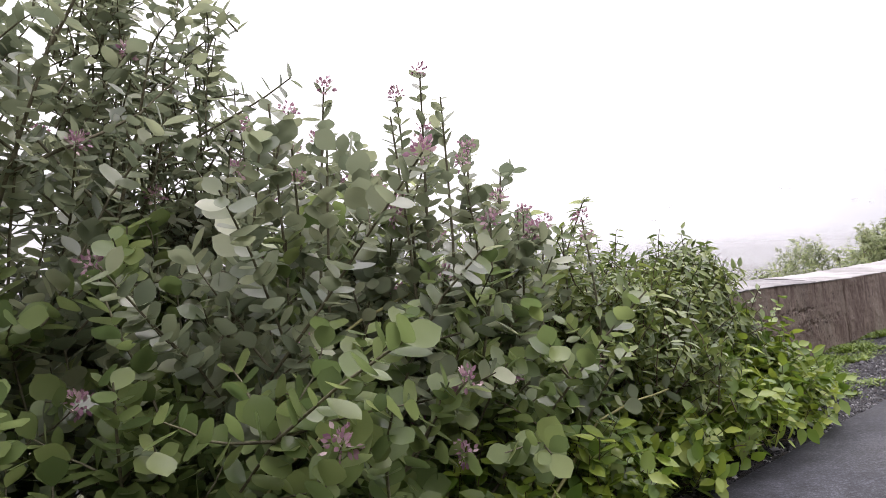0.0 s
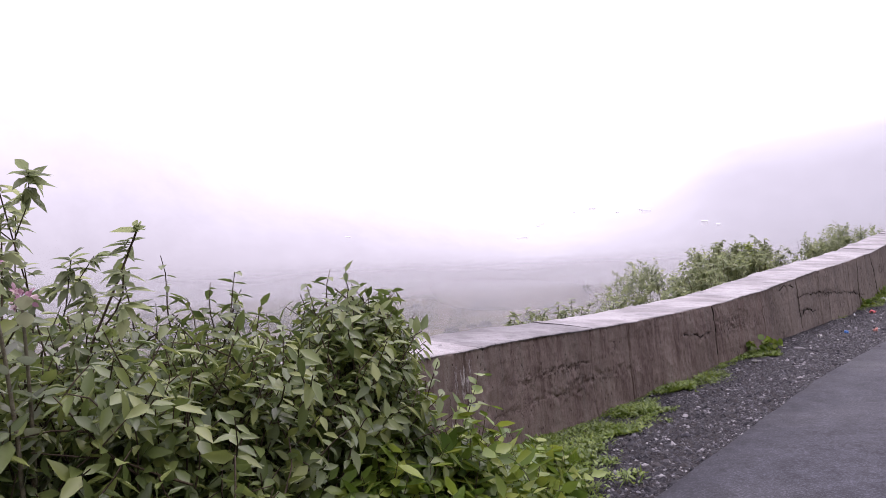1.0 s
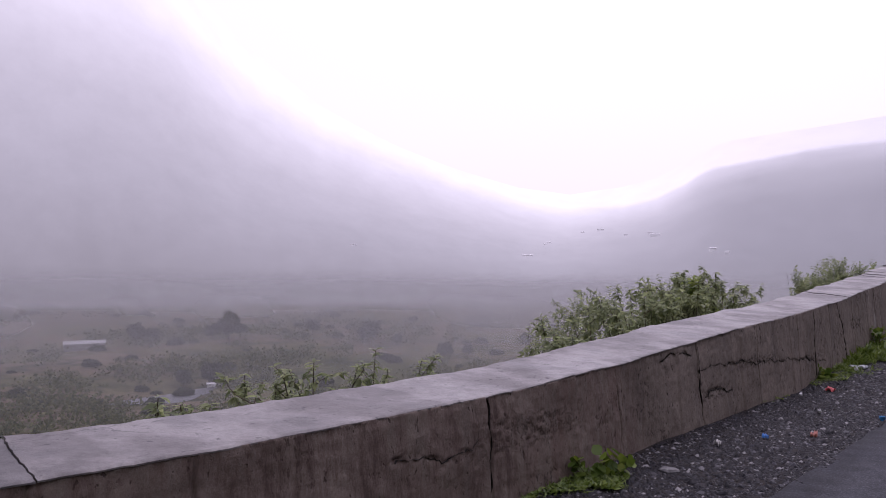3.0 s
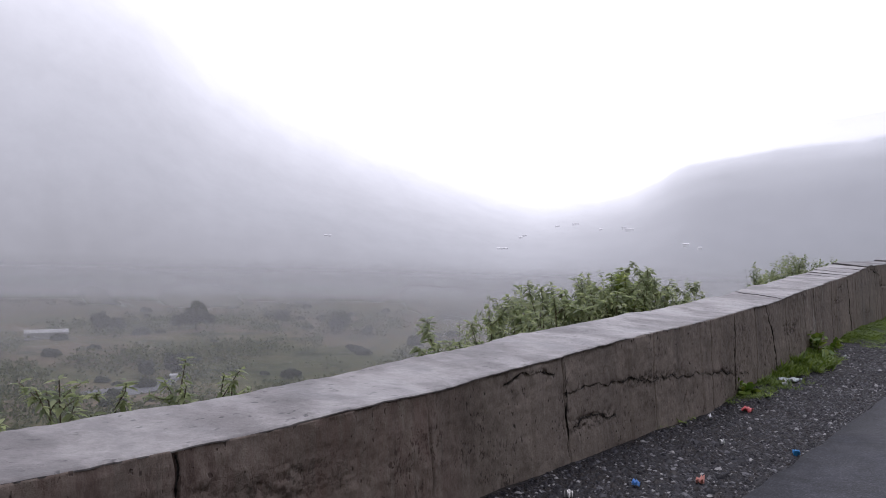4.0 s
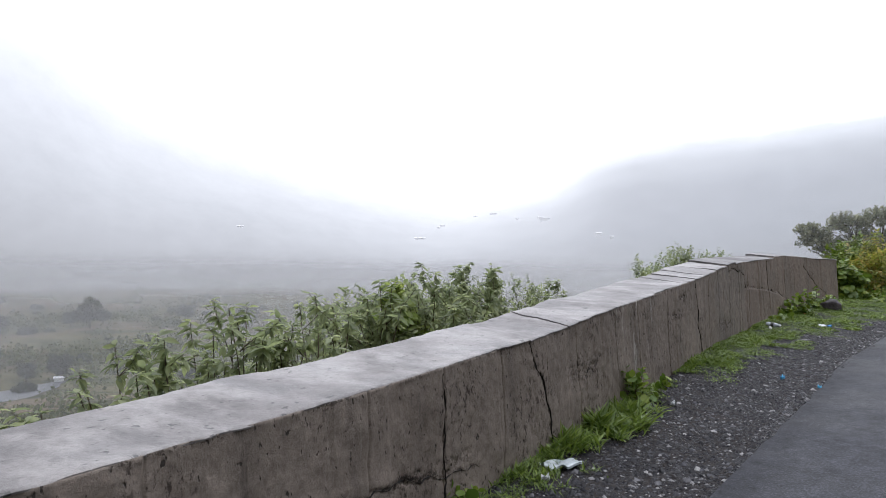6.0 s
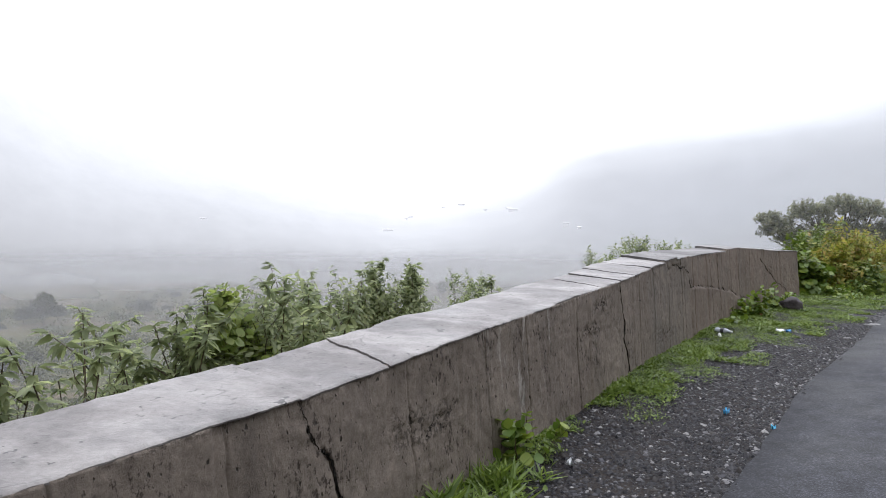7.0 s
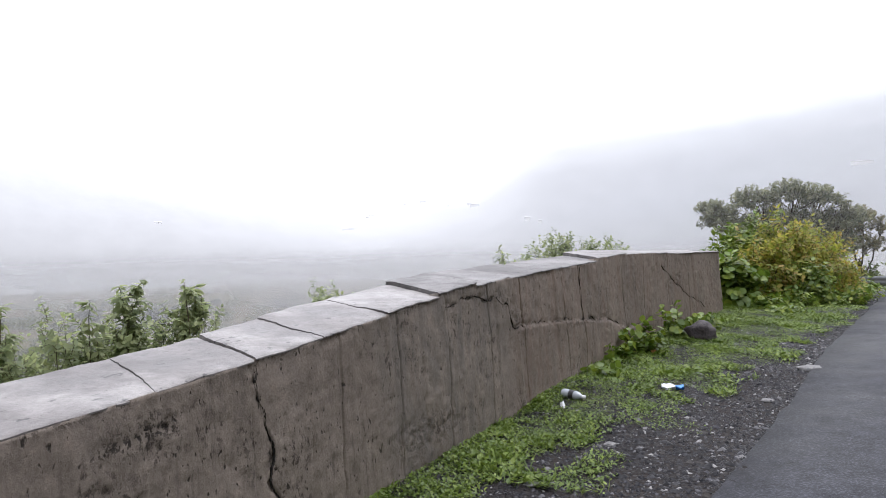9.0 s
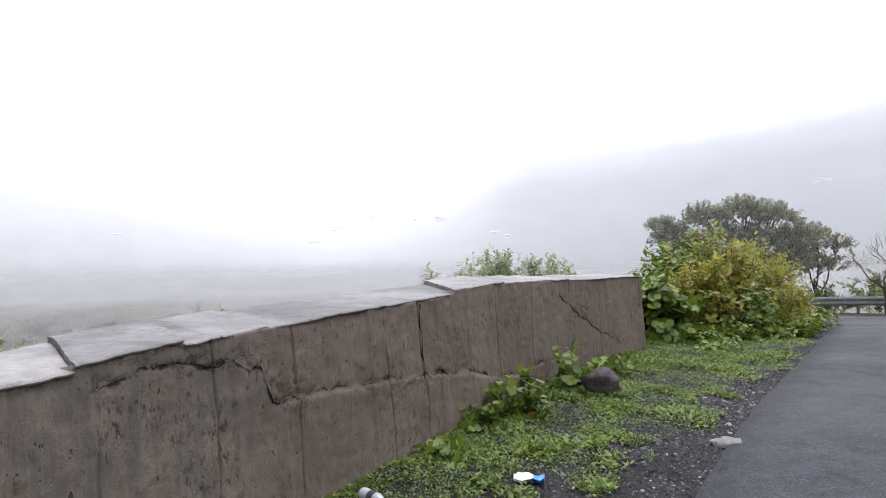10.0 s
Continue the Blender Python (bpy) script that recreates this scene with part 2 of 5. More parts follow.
def field_material():
    """Wet fields: grass, brown ploughed strips and dark scrub, at three scales."""
    m, nt, bsdf = nodes_of("valley_fields")
    n1, n2, n3 = noise_tex(nt, 0.022, 5, 0.6, stretch=(1.0, 1.7, 1.0)), noise_tex(nt, 0.16, 5, 0.7), noise_tex(nt, 1.4, 5, 0.7)
    a = ramp(nt, n1.outputs["Fac"], [(0.36, (0.070, 0.074, 0.034)), (0.46, (0.105, 0.096, 0.052)), (0.56, (0.135, 0.105, 0.078)), (0.66, (0.080, 0.078, 0.040))])
    f = ramp(nt, n2.outputs["Fac"], [(0.48, (0, 0, 0)), (0.62, (0.85, 0.85, 0.85))])
    col = mix(nt, f.outputs["Color"], a.outputs["Color"], (0.024, 0.036, 0.014))
    g = ramp(nt, n3.outputs["Fac"], [(0.35, (0.65, 0.65, 0.65)), (0.7, (1.25, 1.25, 1.2))])
    col = mix(nt, 1.0, col, g.outputs["Color"], "MULTIPLY")
    nt.links.new(col, bsdf.inputs["Base Color"])
    bsdf.inputs["Roughness"].default_value = 0.95
    bsdf.inputs["Specular IOR Level"].default_value = 0.1
    bump(nt, bsdf, n3.outputs["Fac"], 0.7, 0.3)
    return m


M_GROUND = field_material()
M_ROCK = two_scale("dark_rock", (0.018, 0.015, 0.018), (0.04, 0.033, 0.035), (0.07, 0.06, 0.06), 6, 40, 0.6, 0.01, 0.7)
M_BARK = two_scale("pale_bark", (0.10, 0.095, 0.06), (0.17, 0.16, 0.10), (0.07, 0.06, 0.04), 8, 50, 0.8)
M_TWIG = two_scale("brown_twig", (0.06, 0.045, 0.03), (0.11, 0.085, 0.05), (0.04, 0.03, 0.02), 8, 50, 0.8)
# Grey-green leaf, greyed further: veiling haze is put into its colour.
M_LEAF_BIG = leaf_material("broad_leaf", (0.180, 0.212, 0.150), (0.270, 0.300, 0.206), (0.34, 0.365, 0.238), 0.26, 0.5)
# Greener, darker copy for the lower shrubs, with their shade in the colour.
M_LEAF_SHADE = leaf_material("green_shaded_leaf", (0.120, 0.172, 0.066), (0.195, 0.252, 0.096), (0.265, 0.32, 0.125), 0.30, 0.5)
M_LEAF_LANT = leaf_material("ovate_leaf", (0.080, 0.118, 0.036), (0.145, 0.195, 0.055), (0.23, 0.27, 0.075), 0.42, 0.34)
M_LEAF_LOW = leaf_material("young_leaf", (0.09, 0.16, 0.022), (0.17, 0.25, 0.034), (0.28, 0.34, 0.05), 0.45, 0.38)
# Herb leaves are paled: the veiling haze is put into their colour.
M_LEAF_HERB = leaf_material("herb_leaf", (0.19, 0.23, 0.130), (0.29, 0.335, 0.180), (0.38, 0.42, 0.22), 0.45, 0.6)
M_LEAF_VINE = leaf_material("vine_leaf", (0.20, 0.27, 0.080), (0.30, 0.37, 0.105), (0.39, 0.45, 0.14), 0.45, 0.6)
M_LEAF_YEL = leaf_material("yellowing_leaf", (0.22, 0.28, 0.050), (0.40, 0.40, 0.070), (0.47, 0.33, 0.10), 0.5, 0.55)
# Tree and slope leaves likewise carry haze in a paler, greyer colour.
M_LEAF_TREE = leaf_material("tree_leaf", (0.20, 0.220, 0.150), (0.285, 0.30, 0.200), (0.36, 0.36, 0.24), 0.5, 0.6)
M_LEAF_SLOPE = leaf_material("slope_leaf", (0.23, 0.28, 0.155), (0.33, 0.375, 0.205), (0.42, 0.46, 0.25), 0.5, 0.6)
M_LEAF_FAR = leaf_material("far_tree_leaf", (0.040, 0.050, 0.032), (0.060, 0.072, 0.045), (0.085, 0.095, 0.060), 0.8, 0.35)
M_LEAF_BROWN = leaf_material("brownish_leaf", (0.16, 0.150, 0.085), (0.235, 0.215, 0.120), (0.30, 0.26, 0.15), 0.5, 0.45)
M_GRASS = leaf_material("grass_blade", (0.085, 0.135, 0.022), (0.15, 0.225, 0.034), (0.23, 0.30, 0.05), 0.5, 0.32)
M_PETAL = leaf_material("pink_petal", (0.30, 0.14, 0.24), (0.45, 0.26, 0.36), (0.60, 0.45, 0.50), 0.5, 0.3)

# concrete: weathered face with vertical rain streaks, and the trowelled top
def along_wall_value(nt):
    """Distance along the wall, as a share of 30 metres."""
    tc, dot = nt.nodes.new("ShaderNodeTexCoord"), nt.nodes.new("ShaderNodeVectorMath")
    dot.operation = "DOT_PRODUCT"
    dot.inputs[1].default_value = (1 / R2 / 30, 1 / R2 / 30, 0)
    nt.links.new(tc.outputs["Object"], dot.inputs[0])
    return dot.outputs["Value"]


def band(nt, source, lo, hi, most=1.0):
    v = (most,) * 3
    return ramp(nt, source, [(lo, (0, 0, 0)), (hi, v)]).outputs["Color"]


def concrete(name, a, b, dark, pale, rust, stains_and_lift=()):
    """Weathered board-marked concrete: mottled grey-brown, fine and broad rain streaks, pits, rusty black scabs."""
    m, nt, bsdf = nodes_of(name)
    big, mott = noise_tex(nt, 1.1, 6, 0.68), noise_tex(nt, 15.0, 8, 0.8)
    col = ramp(nt, big.outputs["Fac"], [(0.32, a), (0.68, b)]).outputs["Color"]
    mf = ramp(nt, mott.outputs["Fac"], [(0.34, (0.74, 0.73, 0.72)), (0.5, (1.0, 1.0, 1.0)), (0.66, (1.2, 1.19, 1.18))])
    col = mix(nt, 1.0, col, mf.outputs["Color"], "MULTIPLY")
    broad = noise_tex(nt, 4.6, 5, 0.66, stretch=(1.0, 1.0, 0.13))
    col = mix(nt, band(nt, broad.outputs["Fac"], .50, .70, .42), col, dark)
    thin, where = noise_tex(nt, 24.0, 4, 0.7, stretch=(1.0, 1.0, 0.07)), noise_tex(nt, 1.7, 4, 0.6)
    tf = mix(nt, 1.0, band(nt, thin.outputs["Fac"], .56, .68, .6), band(nt, where.outputs["Fac"], .46, .64), "MULTIPLY")
    col = mix(nt, tf, col, dark)
    runs = noise_tex(nt, 19.0, 4, 0.7, stretch=(1.0, 1.0, 0.1))
    col = mix(nt, band(nt, runs.outputs["Fac"], .58, .72, .35), col, pale)
    blot, bits = noise_tex(nt, 2.4, 5, 0.65), noise_tex(nt, 32.0, 6, 0.75, stretch=(1.0, 1.0, 0.6))
    sf = mix(nt, 1.0, band(nt, blot.outputs["Fac"], .50, .60), band(nt, bits.outputs["Fac"], .53, .59, .9), "MULTIPLY")
    col = mix(nt, sf, col, rust)
    fine = noise_tex(nt, 70.0, 5, 0.75)
    ff = ramp(nt, fine.outputs["Fac"], [(0.36, (0.84, 0.84, 0.84)), (0.64, (1.12, 1.12, 1.12))])
    col = mix(nt, 1.0, col, ff.outputs["Color"], "MULTIPLY")
    pit = noise_tex(nt, 40.0, 2, 0.5, stretch=(1.0, 1.0, 0.6))
    pf = ramp(nt, pit.outputs["Fac"], [(0.27, (0.95, 0.95, 0.95)), (0.34, (0, 0, 0))]).outputs["Color"]
    col = mix(nt, pf, col, tuple(v * .45 for v in dark))
    # Crumbled spots: dents, plus their shade put in as dark colour.
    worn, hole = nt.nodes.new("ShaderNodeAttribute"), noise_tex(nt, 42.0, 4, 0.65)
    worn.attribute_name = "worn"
    worn_shade = mix(nt, 1.0, worn.outputs["Color"], band(nt, hole.outputs["Fac"], .50, .57), "MULTIPLY")
    col = mix(nt, worn_shade, col, tuple(v * .32 for v in dark))
    span = along_wall_value(nt)
    drip = noise_tex(nt, 9.0, 6, 0.78, stretch=(1.0, 1.0, 0.2))
    for lo, hi, colour, a0, a1, most in stains_and_lift:
        zone = ramp(nt, span, [(max(lo - .012, 0), (0, 0, 0)), (lo, (1, 1, 1)), (hi, (1, 1, 1)), (hi + .012, (0, 0, 0))])
        col = mix(nt, mix(nt, 1.0, zone.outputs["Color"], band(nt, drip.outputs["Fac"], a0, a1, most), "MULTIPLY"), col, colour)
    nt.links.new(col, bsdf.inputs["Base Color"])
    rr = ramp(nt, broad.outputs["Fac"], [(0.3, (.86,) * 3), (0.7, (.6,) * 3)])
    nt.links.new(rr.outputs["Color"], bsdf.inputs["Roughness"])
    bsdf.inputs["Specular IOR Level"].default_value = 0.22
    hgt = mix(nt, 0.4, mott.outputs["Fac"], fine.outputs["Fac"])
    hgt = mix(nt, mix(nt, 0.5, sf, tf), hgt, (0.25, 0.25, 0.25))
    hgt = mix(nt, pf, hgt, (0.0, 0.0, 0.0))
    hgt = mix(nt, worn_shade, hgt, (-0.6, -0.6, -0.6))
    bump(nt, bsdf, hgt, 0.8, 0.012)
    return m


# The first zone puts extra brightness into the wall's colour past 22 m.
M_FACE = concrete("wall_concrete", (0.132, 0.109, 0.091), (0.235, 0.198, 0.168), (0.062, 0.052, 0.046), (0.30, 0.265, 0.225), (0.040, 0.031, 0.027),
                  stains_and_lift=[(.74, .99, (0.27, 0.230, 0.19), .34, .62, .35), (.10, .40, (0.120, 0.074, 0.062), .34, .62, .6), (.630, .654, (0.44, 0.42, 0.39), .55, .66, .8), (.80, .99, (0.155, 0.102, 0.082), .42, .62, .5), (.745, .785, (0.085, 0.082, 0.080), .42, .58, .5), (.20, .36, (0.050, 0.036, 0.032), .50, .66, .6), (.222, .236, (0.55, 0.53, 0.5), .58, .66, .8)])


def wall_noise(nt, scale, stretch, detail=5.0, rough=0.6):
    """Noise drawn out along the wall by the given lengths."""
    tc, mp = nt.nodes.new("ShaderNodeTexCoord"), nt.nodes.new("ShaderNodeMapping")
    mp.vector_type = "TEXTURE"
    mp.inputs["Rotation"].default_value = (0, 0, radians(45))
    mp.inputs["Scale"].default_value = stretch
    nt.links.new(tc.outputs["Object"], mp.inputs["Vector"])
    n = add(nt, "ShaderNodeTexNoise", Scale=scale, Detail=detail, Roughness=rough)
    nt.links.new(mp.outputs["Vector"], n.inputs["Vector"])
    return n


def plaster(name, dark, mid, pale, wet):
    """Trowelled plaster, stained by rain: smears drawn across the wall, partly sheen put into colour, dull blotches,
    grit, pits, hair cracks, damp sheen.
    """
    m, nt, bsdf = nodes_of(name)
    big, smear, sweep = noise_tex(nt, 1.5, 6, 0.7), wall_noise(nt, 1.7, (.8, 1.25, 1.0), 5, 0.6), wall_noise(nt, 2.6, (.7, 1.4, 1.0), 5, 0.6)
    col = ramp(nt, big.outputs["Fac"], [(0.33, dark), (0.5, mid), (0.68, tuple(v * 1.25 for v in mid))]).outputs["Color"]
    # Pale smears: trowel marks, with part of the wet sheen put in.
    col = mix(nt, band(nt, smear.outputs["Fac"], .46, .58, .9), col, pale)
    col = mix(nt, band(nt, sweep.outputs["Fac"], .54, .64, .7), col, dark)
    fine, grit = noise_tex(nt, 55, 6, 0.78), noise_tex(nt, 13, 7, 0.8)
    ff = ramp(nt, fine.outputs["Fac"], [(0.36, (0.80, 0.80, 0.80)), (0.64, (1.13, 1.13, 1.13))])
    gf = ramp(nt, grit.outputs["Fac"], [(0.34, (0.72, 0.71, 0.71)), (0.5, (1.0, 1.0, 1.0)), (0.66, (1.14, 1.14, 1.14))])
    col = mix(nt, 1.0, mix(nt, 1.0, col, ff.outputs["Color"], "MULTIPLY"), gf.outputs["Color"], "MULTIPLY")
    pit, where = wall_noise(nt, 21, (1.3, 1.0, 1.0), 3, 0.55), noise_tex(nt, 2.3, 4)
    pf = mix(nt, 1.0, ramp(nt, pit.outputs["Fac"], [(0.32, (0.95, 0.95, 0.95)), (0.36, (0, 0, 0))]).outputs["Color"], band(nt, where.outputs["Fac"], .38, .46), "MULTIPLY")
    col = mix(nt, pf, col, tuple(v * .3 for v in dark))
    score = wall_noise(nt, 9, (.16, 2.6, 1.0), 3, 0.6)
    sc = mix(nt, 1.0, band(nt, score.outputs["Fac"], .70, .73, .6), band(nt, where.outputs["Fac"], .46, .58), "MULTIPLY")
    col = mix(nt, sc, col, tuple(v * .4 for v in dark))
    tc = nt.nodes.new("ShaderNodeTexCoord")
    bent = mix(nt, 0.16, tc.outputs["Object"], noise_tex(nt, 3.5, 4).outputs["Color"], "LINEAR_LIGHT")
    vor = nt.nodes.new("ShaderNodeTexVoronoi")
    vor.feature = "DISTANCE_TO_EDGE"
    vor.inputs["Scale"].default_value = 1.5
    nt.links.new(bent, vor.inputs["Vector"])
    cf = ramp(nt, vor.outputs["Distance"], [(0.0, (1, 1, 1)), (0.012, (0, 0, 0))])
    crack = mix(nt, 1.0, cf.outputs["Color"], band(nt, noise_tex(nt, 0.9, 3).outputs["Fac"], .56, .64, .7), "MULTIPLY")
    col = mix(nt, crack, col, tuple(v * .3 for v in dark))
    nt.links.new(col, bsdf.inputs["Base Color"])
    rr = ramp(nt, mix(nt, .5, smear.outputs["Fac"], sweep.outputs["Fac"]), [(0.36, (wet + .26,) * 3), (0.6, (wet,) * 3)])
    nt.links.new(rr.outputs["Color"], bsdf.inputs["Roughness"])
    bsdf.inputs["Specular IOR Level"].default_value = 0.5
    hgt = mix(nt, 0.5, fine.outputs["Fac"], mix(nt, .5, smear.outputs["Fac"], grit.outputs["Fac"]))
    hgt = mix(nt, mix(nt, 0.5, pf, sc), hgt, (0.0, 0.0, 0.0))
    hgt = mix(nt, crack, hgt, (0.0, 0.0, 0.0))
    bump(nt, bsdf, hgt, 0.6, 0.010)
    return m


M_CAP = plaster("cap_plaster", (0.070, 0.062, 0.061), (0.122, 0.110, 0.107), (0.220, 0.204, 0.196), 0.35)
M_CAP_GREY = plaster("grey_plaster", (0.055, 0.051, 0.051), (0.090, 0.084, 0.084), (0.145, 0.136, 0.134), 0.48)

# ---- the ground, one sheet to the horizon ----
def build_ground():
    rings = np.concatenate([[0.0], np.geomspace(0.6, 2600, 240)])
    az = np.radians(np.arange(0, 360, 0.9))
    R, A = np.meshgrid(rings, az, indexing="ij")
    X, Y = HUB[0] + R * np.sin(A), HUB[1] + R * np.cos(A)
    Z = ground_z(X, Y) - 5 * smooth(258, 276, R)
    V = np.stack([X, Y, Z], -1).reshape(-1, 3)
    ob = link_mesh("ground", V, grid_faces(len(rings), len(az), True), M_GROUND)
    tagged(ob, "green and brown hillside falling to a valley floor", "ground", kind="structure")


build_ground()


def gz(s, c):
    p = P(s, c, 0)
    return float(ground_z(np.array(p.x), np.array(p.y)))


# ---- road ----
def build_road():
    left = [(s, float(road_c(s))) for s in np.concatenate([np.arange(-60, 0, 3.0), np.arange(0, 46.6, 0.25)])]
    right = [(s, c - 5.6) for s, c in left]
    right = [(min(s, 42.5), c) for s, c in right]
    left += [(47.4, -1.7), (47.9, -2.8), (48.1, -4.2), (47.8, -6.0), (47.0, -8.5), (45.5, -12), (42, -18)]
    right += [(42.6, -6.6), (42.6, -7.0), (42.4, -7.5), (42.0, -8.2), (41.2, -9.2), (39.6, -11), (36.5, -16)]
    rows, cols = len(left), 15
    rng = np.random.RandomState(2)
    V = []
    for (s0, c0), (s1, c1) in zip(left, right):
        ragged = rng.normal(0, .007)
        for k in range(cols):
            if k == 0:
                f, dz = 0.0, -0.06
            else:
                f = (k - 1) / (cols - 2)
                dz = .035 - .02 * (1 - min(1, f * 12))
            c = c0 + (c1 - c0) * f + (ragged if k < 2 else 0) + (.02 if k == 0 else 0)
            s = s0 + (s1 - s0) * f
            V.append(P(s, c, float(zg(s)) + dz + 0.01 * math.sin(s * 1.3 + k)*min(1, f * 4)))
    ob = link_mesh("road", V, grid_faces(rows, cols), M_ASPHALT)
    tagged(ob, "narrow worn dark asphalt hill road, damp after rain", "road", kind="structure")


build_road()


# ---- gravel shoulder ----
def verge_z(s, c):
    return zg(s) - .012 + .045 * smooth(.3, 1.0, (c - road_c(s)) / 1.4) * smooth(14, 18, s) + .02 * wave(s * 1.7, c * 2.3, 11) + .008 * wave(s * 6, c * 7, 12)


def build_verge():
    S = np.arange(-6, 47, 0.12)
    K = np.linspace(0, 1, 22)
    SS, KK = np.meshgrid(S, K, indexing="ij")
    c0 = road_c(SS) - .12
    c1 = np.where(SS < 30, wall_c(np.clip(SS, 4, 29.8)) + .25, road_c(SS) + 2.2)
    CC = c0 + (c1 - c0) * KK
    Z = verge_z(SS, CC) + np.where(KK < .04, -.03, 0)
    V = np.stack([(SS - CC) / R2, (SS + CC) / R2, Z], -1).reshape(-1, 3)
    ob = link_mesh("road_shoulder", V, grid_faces(len(S), len(K)), M_GRAVEL)
    tagged(ob, "dark gravel and soil shoulder between road and parapet", "road shoulder", kind="structure")


build_verge()

# ---- parapet wall ----
CRACKS = [  # along s, height z
    [(17.12, .50), (17.17, .38), (17.29, .2), (17.37, 0), (17.4, -.25)],
    [(21.24, .76), (21.24, .6), (21.31, .4), (21.29, .25), (21.38, 0), (21.4, -.15)],
    [(22.9, .80), (23.3, .82), (23.6, .78), (23.77, .70), (23.85, .55), (24.15, .535), (24.7, .5), (25.32, .44), (25.9, .37), (26.4, .24), (26.7, .22), (27.3, .24)],
    [(13.2, .10), (13.8, .10), (14.4, .05), (15.5, -.02), (16.45, -.14)],
    [(13.25, -.12), (13.5, -.09), (13.8, -.13)],
    [(12.6, .24), (12.8, .26), (13.1, .23)],
    [(20.2, .36), (20.45, .42), (20.65, .4)],
    [(20.5, .56), (20.65, .6), (20.8, .57)],
    [(7.7, -.02), (7.95, .02), (8.3, .0)],
    [(7.1, -.20), (7.6, -.16), (8.2, -.19)],
    [(27.7, .8), (27.96, .68), (28.4, .47), (29.1, .2)],
    [(9.9, .02), (10.2, -.03), (10.5, .0)],
    [(18.0, .12), (18.15, .2), (18.35, .26)],
]
JOINTS = [5.4, 6.9, 8.35, 8.91, 10.6, 11.95, 13.2, 14.4, 15.5, 16.12, 16.75, 17.9, 18.7, 19.25, 20.15, 21.8, 22.33, 22.88, 23.48, 24.03, 24.87, 25.3, 26.43, 27.1, 27.9, 28.66]
STRONG = (10.6, 13.2, 16.12, 20.15, 25.3)
# where each cap joint meets the front edge, how far it runs on by the back edge, its gap, and the lift of the slab after it
CAP_JOINTS = [(4.0, 0, 0, 0), (7.03, .1, .0015, .002), (8.38, .1, .003, .006), (17.13, .22, .0025, .0), (17.74, .26, .004, .010), (20.75, .25, .0015, .004),
              (21.24, .26, .005, .012), (21.68, .22, .003, .012), (22.24, .24, .003, .018), (22.82, .32, .003, .044), (23.33, .34, .003, .024), (23.86, .26, .003, .018), (24.45, .4, .002, .012), (24.9, .34, .002, .008), (25.76, .6, .003, .042), (26.6, .45, .002, .030), (27.3, .4, .0015, .022), (27.95, .3, .002, .016), (28.85, .2, .002, .020), (29.82, 0, 0, 0)]
M_BODY_S = (4.0, 29.8)


def crack_gap(s, z):
    """Distance in metres to the nearest crack."""
    best = np.full(s.shape, 9.0)
    for line in CRACKS:
        near = (s[:, 0] > min(p[0] for p in line) - .3) & (s[:, 0] < max(p[0] for p in line) + .3)
        px, py = s[near], z[near]
        for (ax, ay), (bx, by) in zip(line[:-1], line[1:]):
            t = np.clip(((px - ax) * (bx - ax) + (py - ay) * (by - ay)) / ((bx - ax) ** 2 + (by - ay) ** 2), 0, 1)
            d = np.hypot(px - ax - t * (bx - ax) + .008 * np.sin(py * 31 + px * 13) + .004 * np.sin(py * 77 + px * 40), py - ay - t * (by - ay) + .012 * np.sin(px * 11 + 1) + .008 * np.sin(px * 29) + .004 * np.sin(px * 61))
            best[near] = np.minimum(best[near], d)
    return best


def relief(s, z):
    """Board steps and unevenness of the wall face."""
    board = np.floor(s / .37 + .3 * np.sin(s * 1.1))
    return .006 * np.sin(board * 12.9898) + .004 * np.sin(board * 4.1) + .008 * grain(s, z, .32, 21) + .004 * grain(s, z, .09, 22) + .003 * grain(s, z, .034, 23) + .006 * np.clip(grain(s, z, .028, 44) - .55, 0, 1)


def lift_at(s):
    """How far the slab over the wall's front edge stands above the even top."""
    k = np.clip(np.searchsorted([row[0] for row in CAP_JOINTS], s, side="right") - 1, 0, len(CAP_JOINTS) - 2)
    return np.array([row[3] for row in CAP_JOINTS])[k]


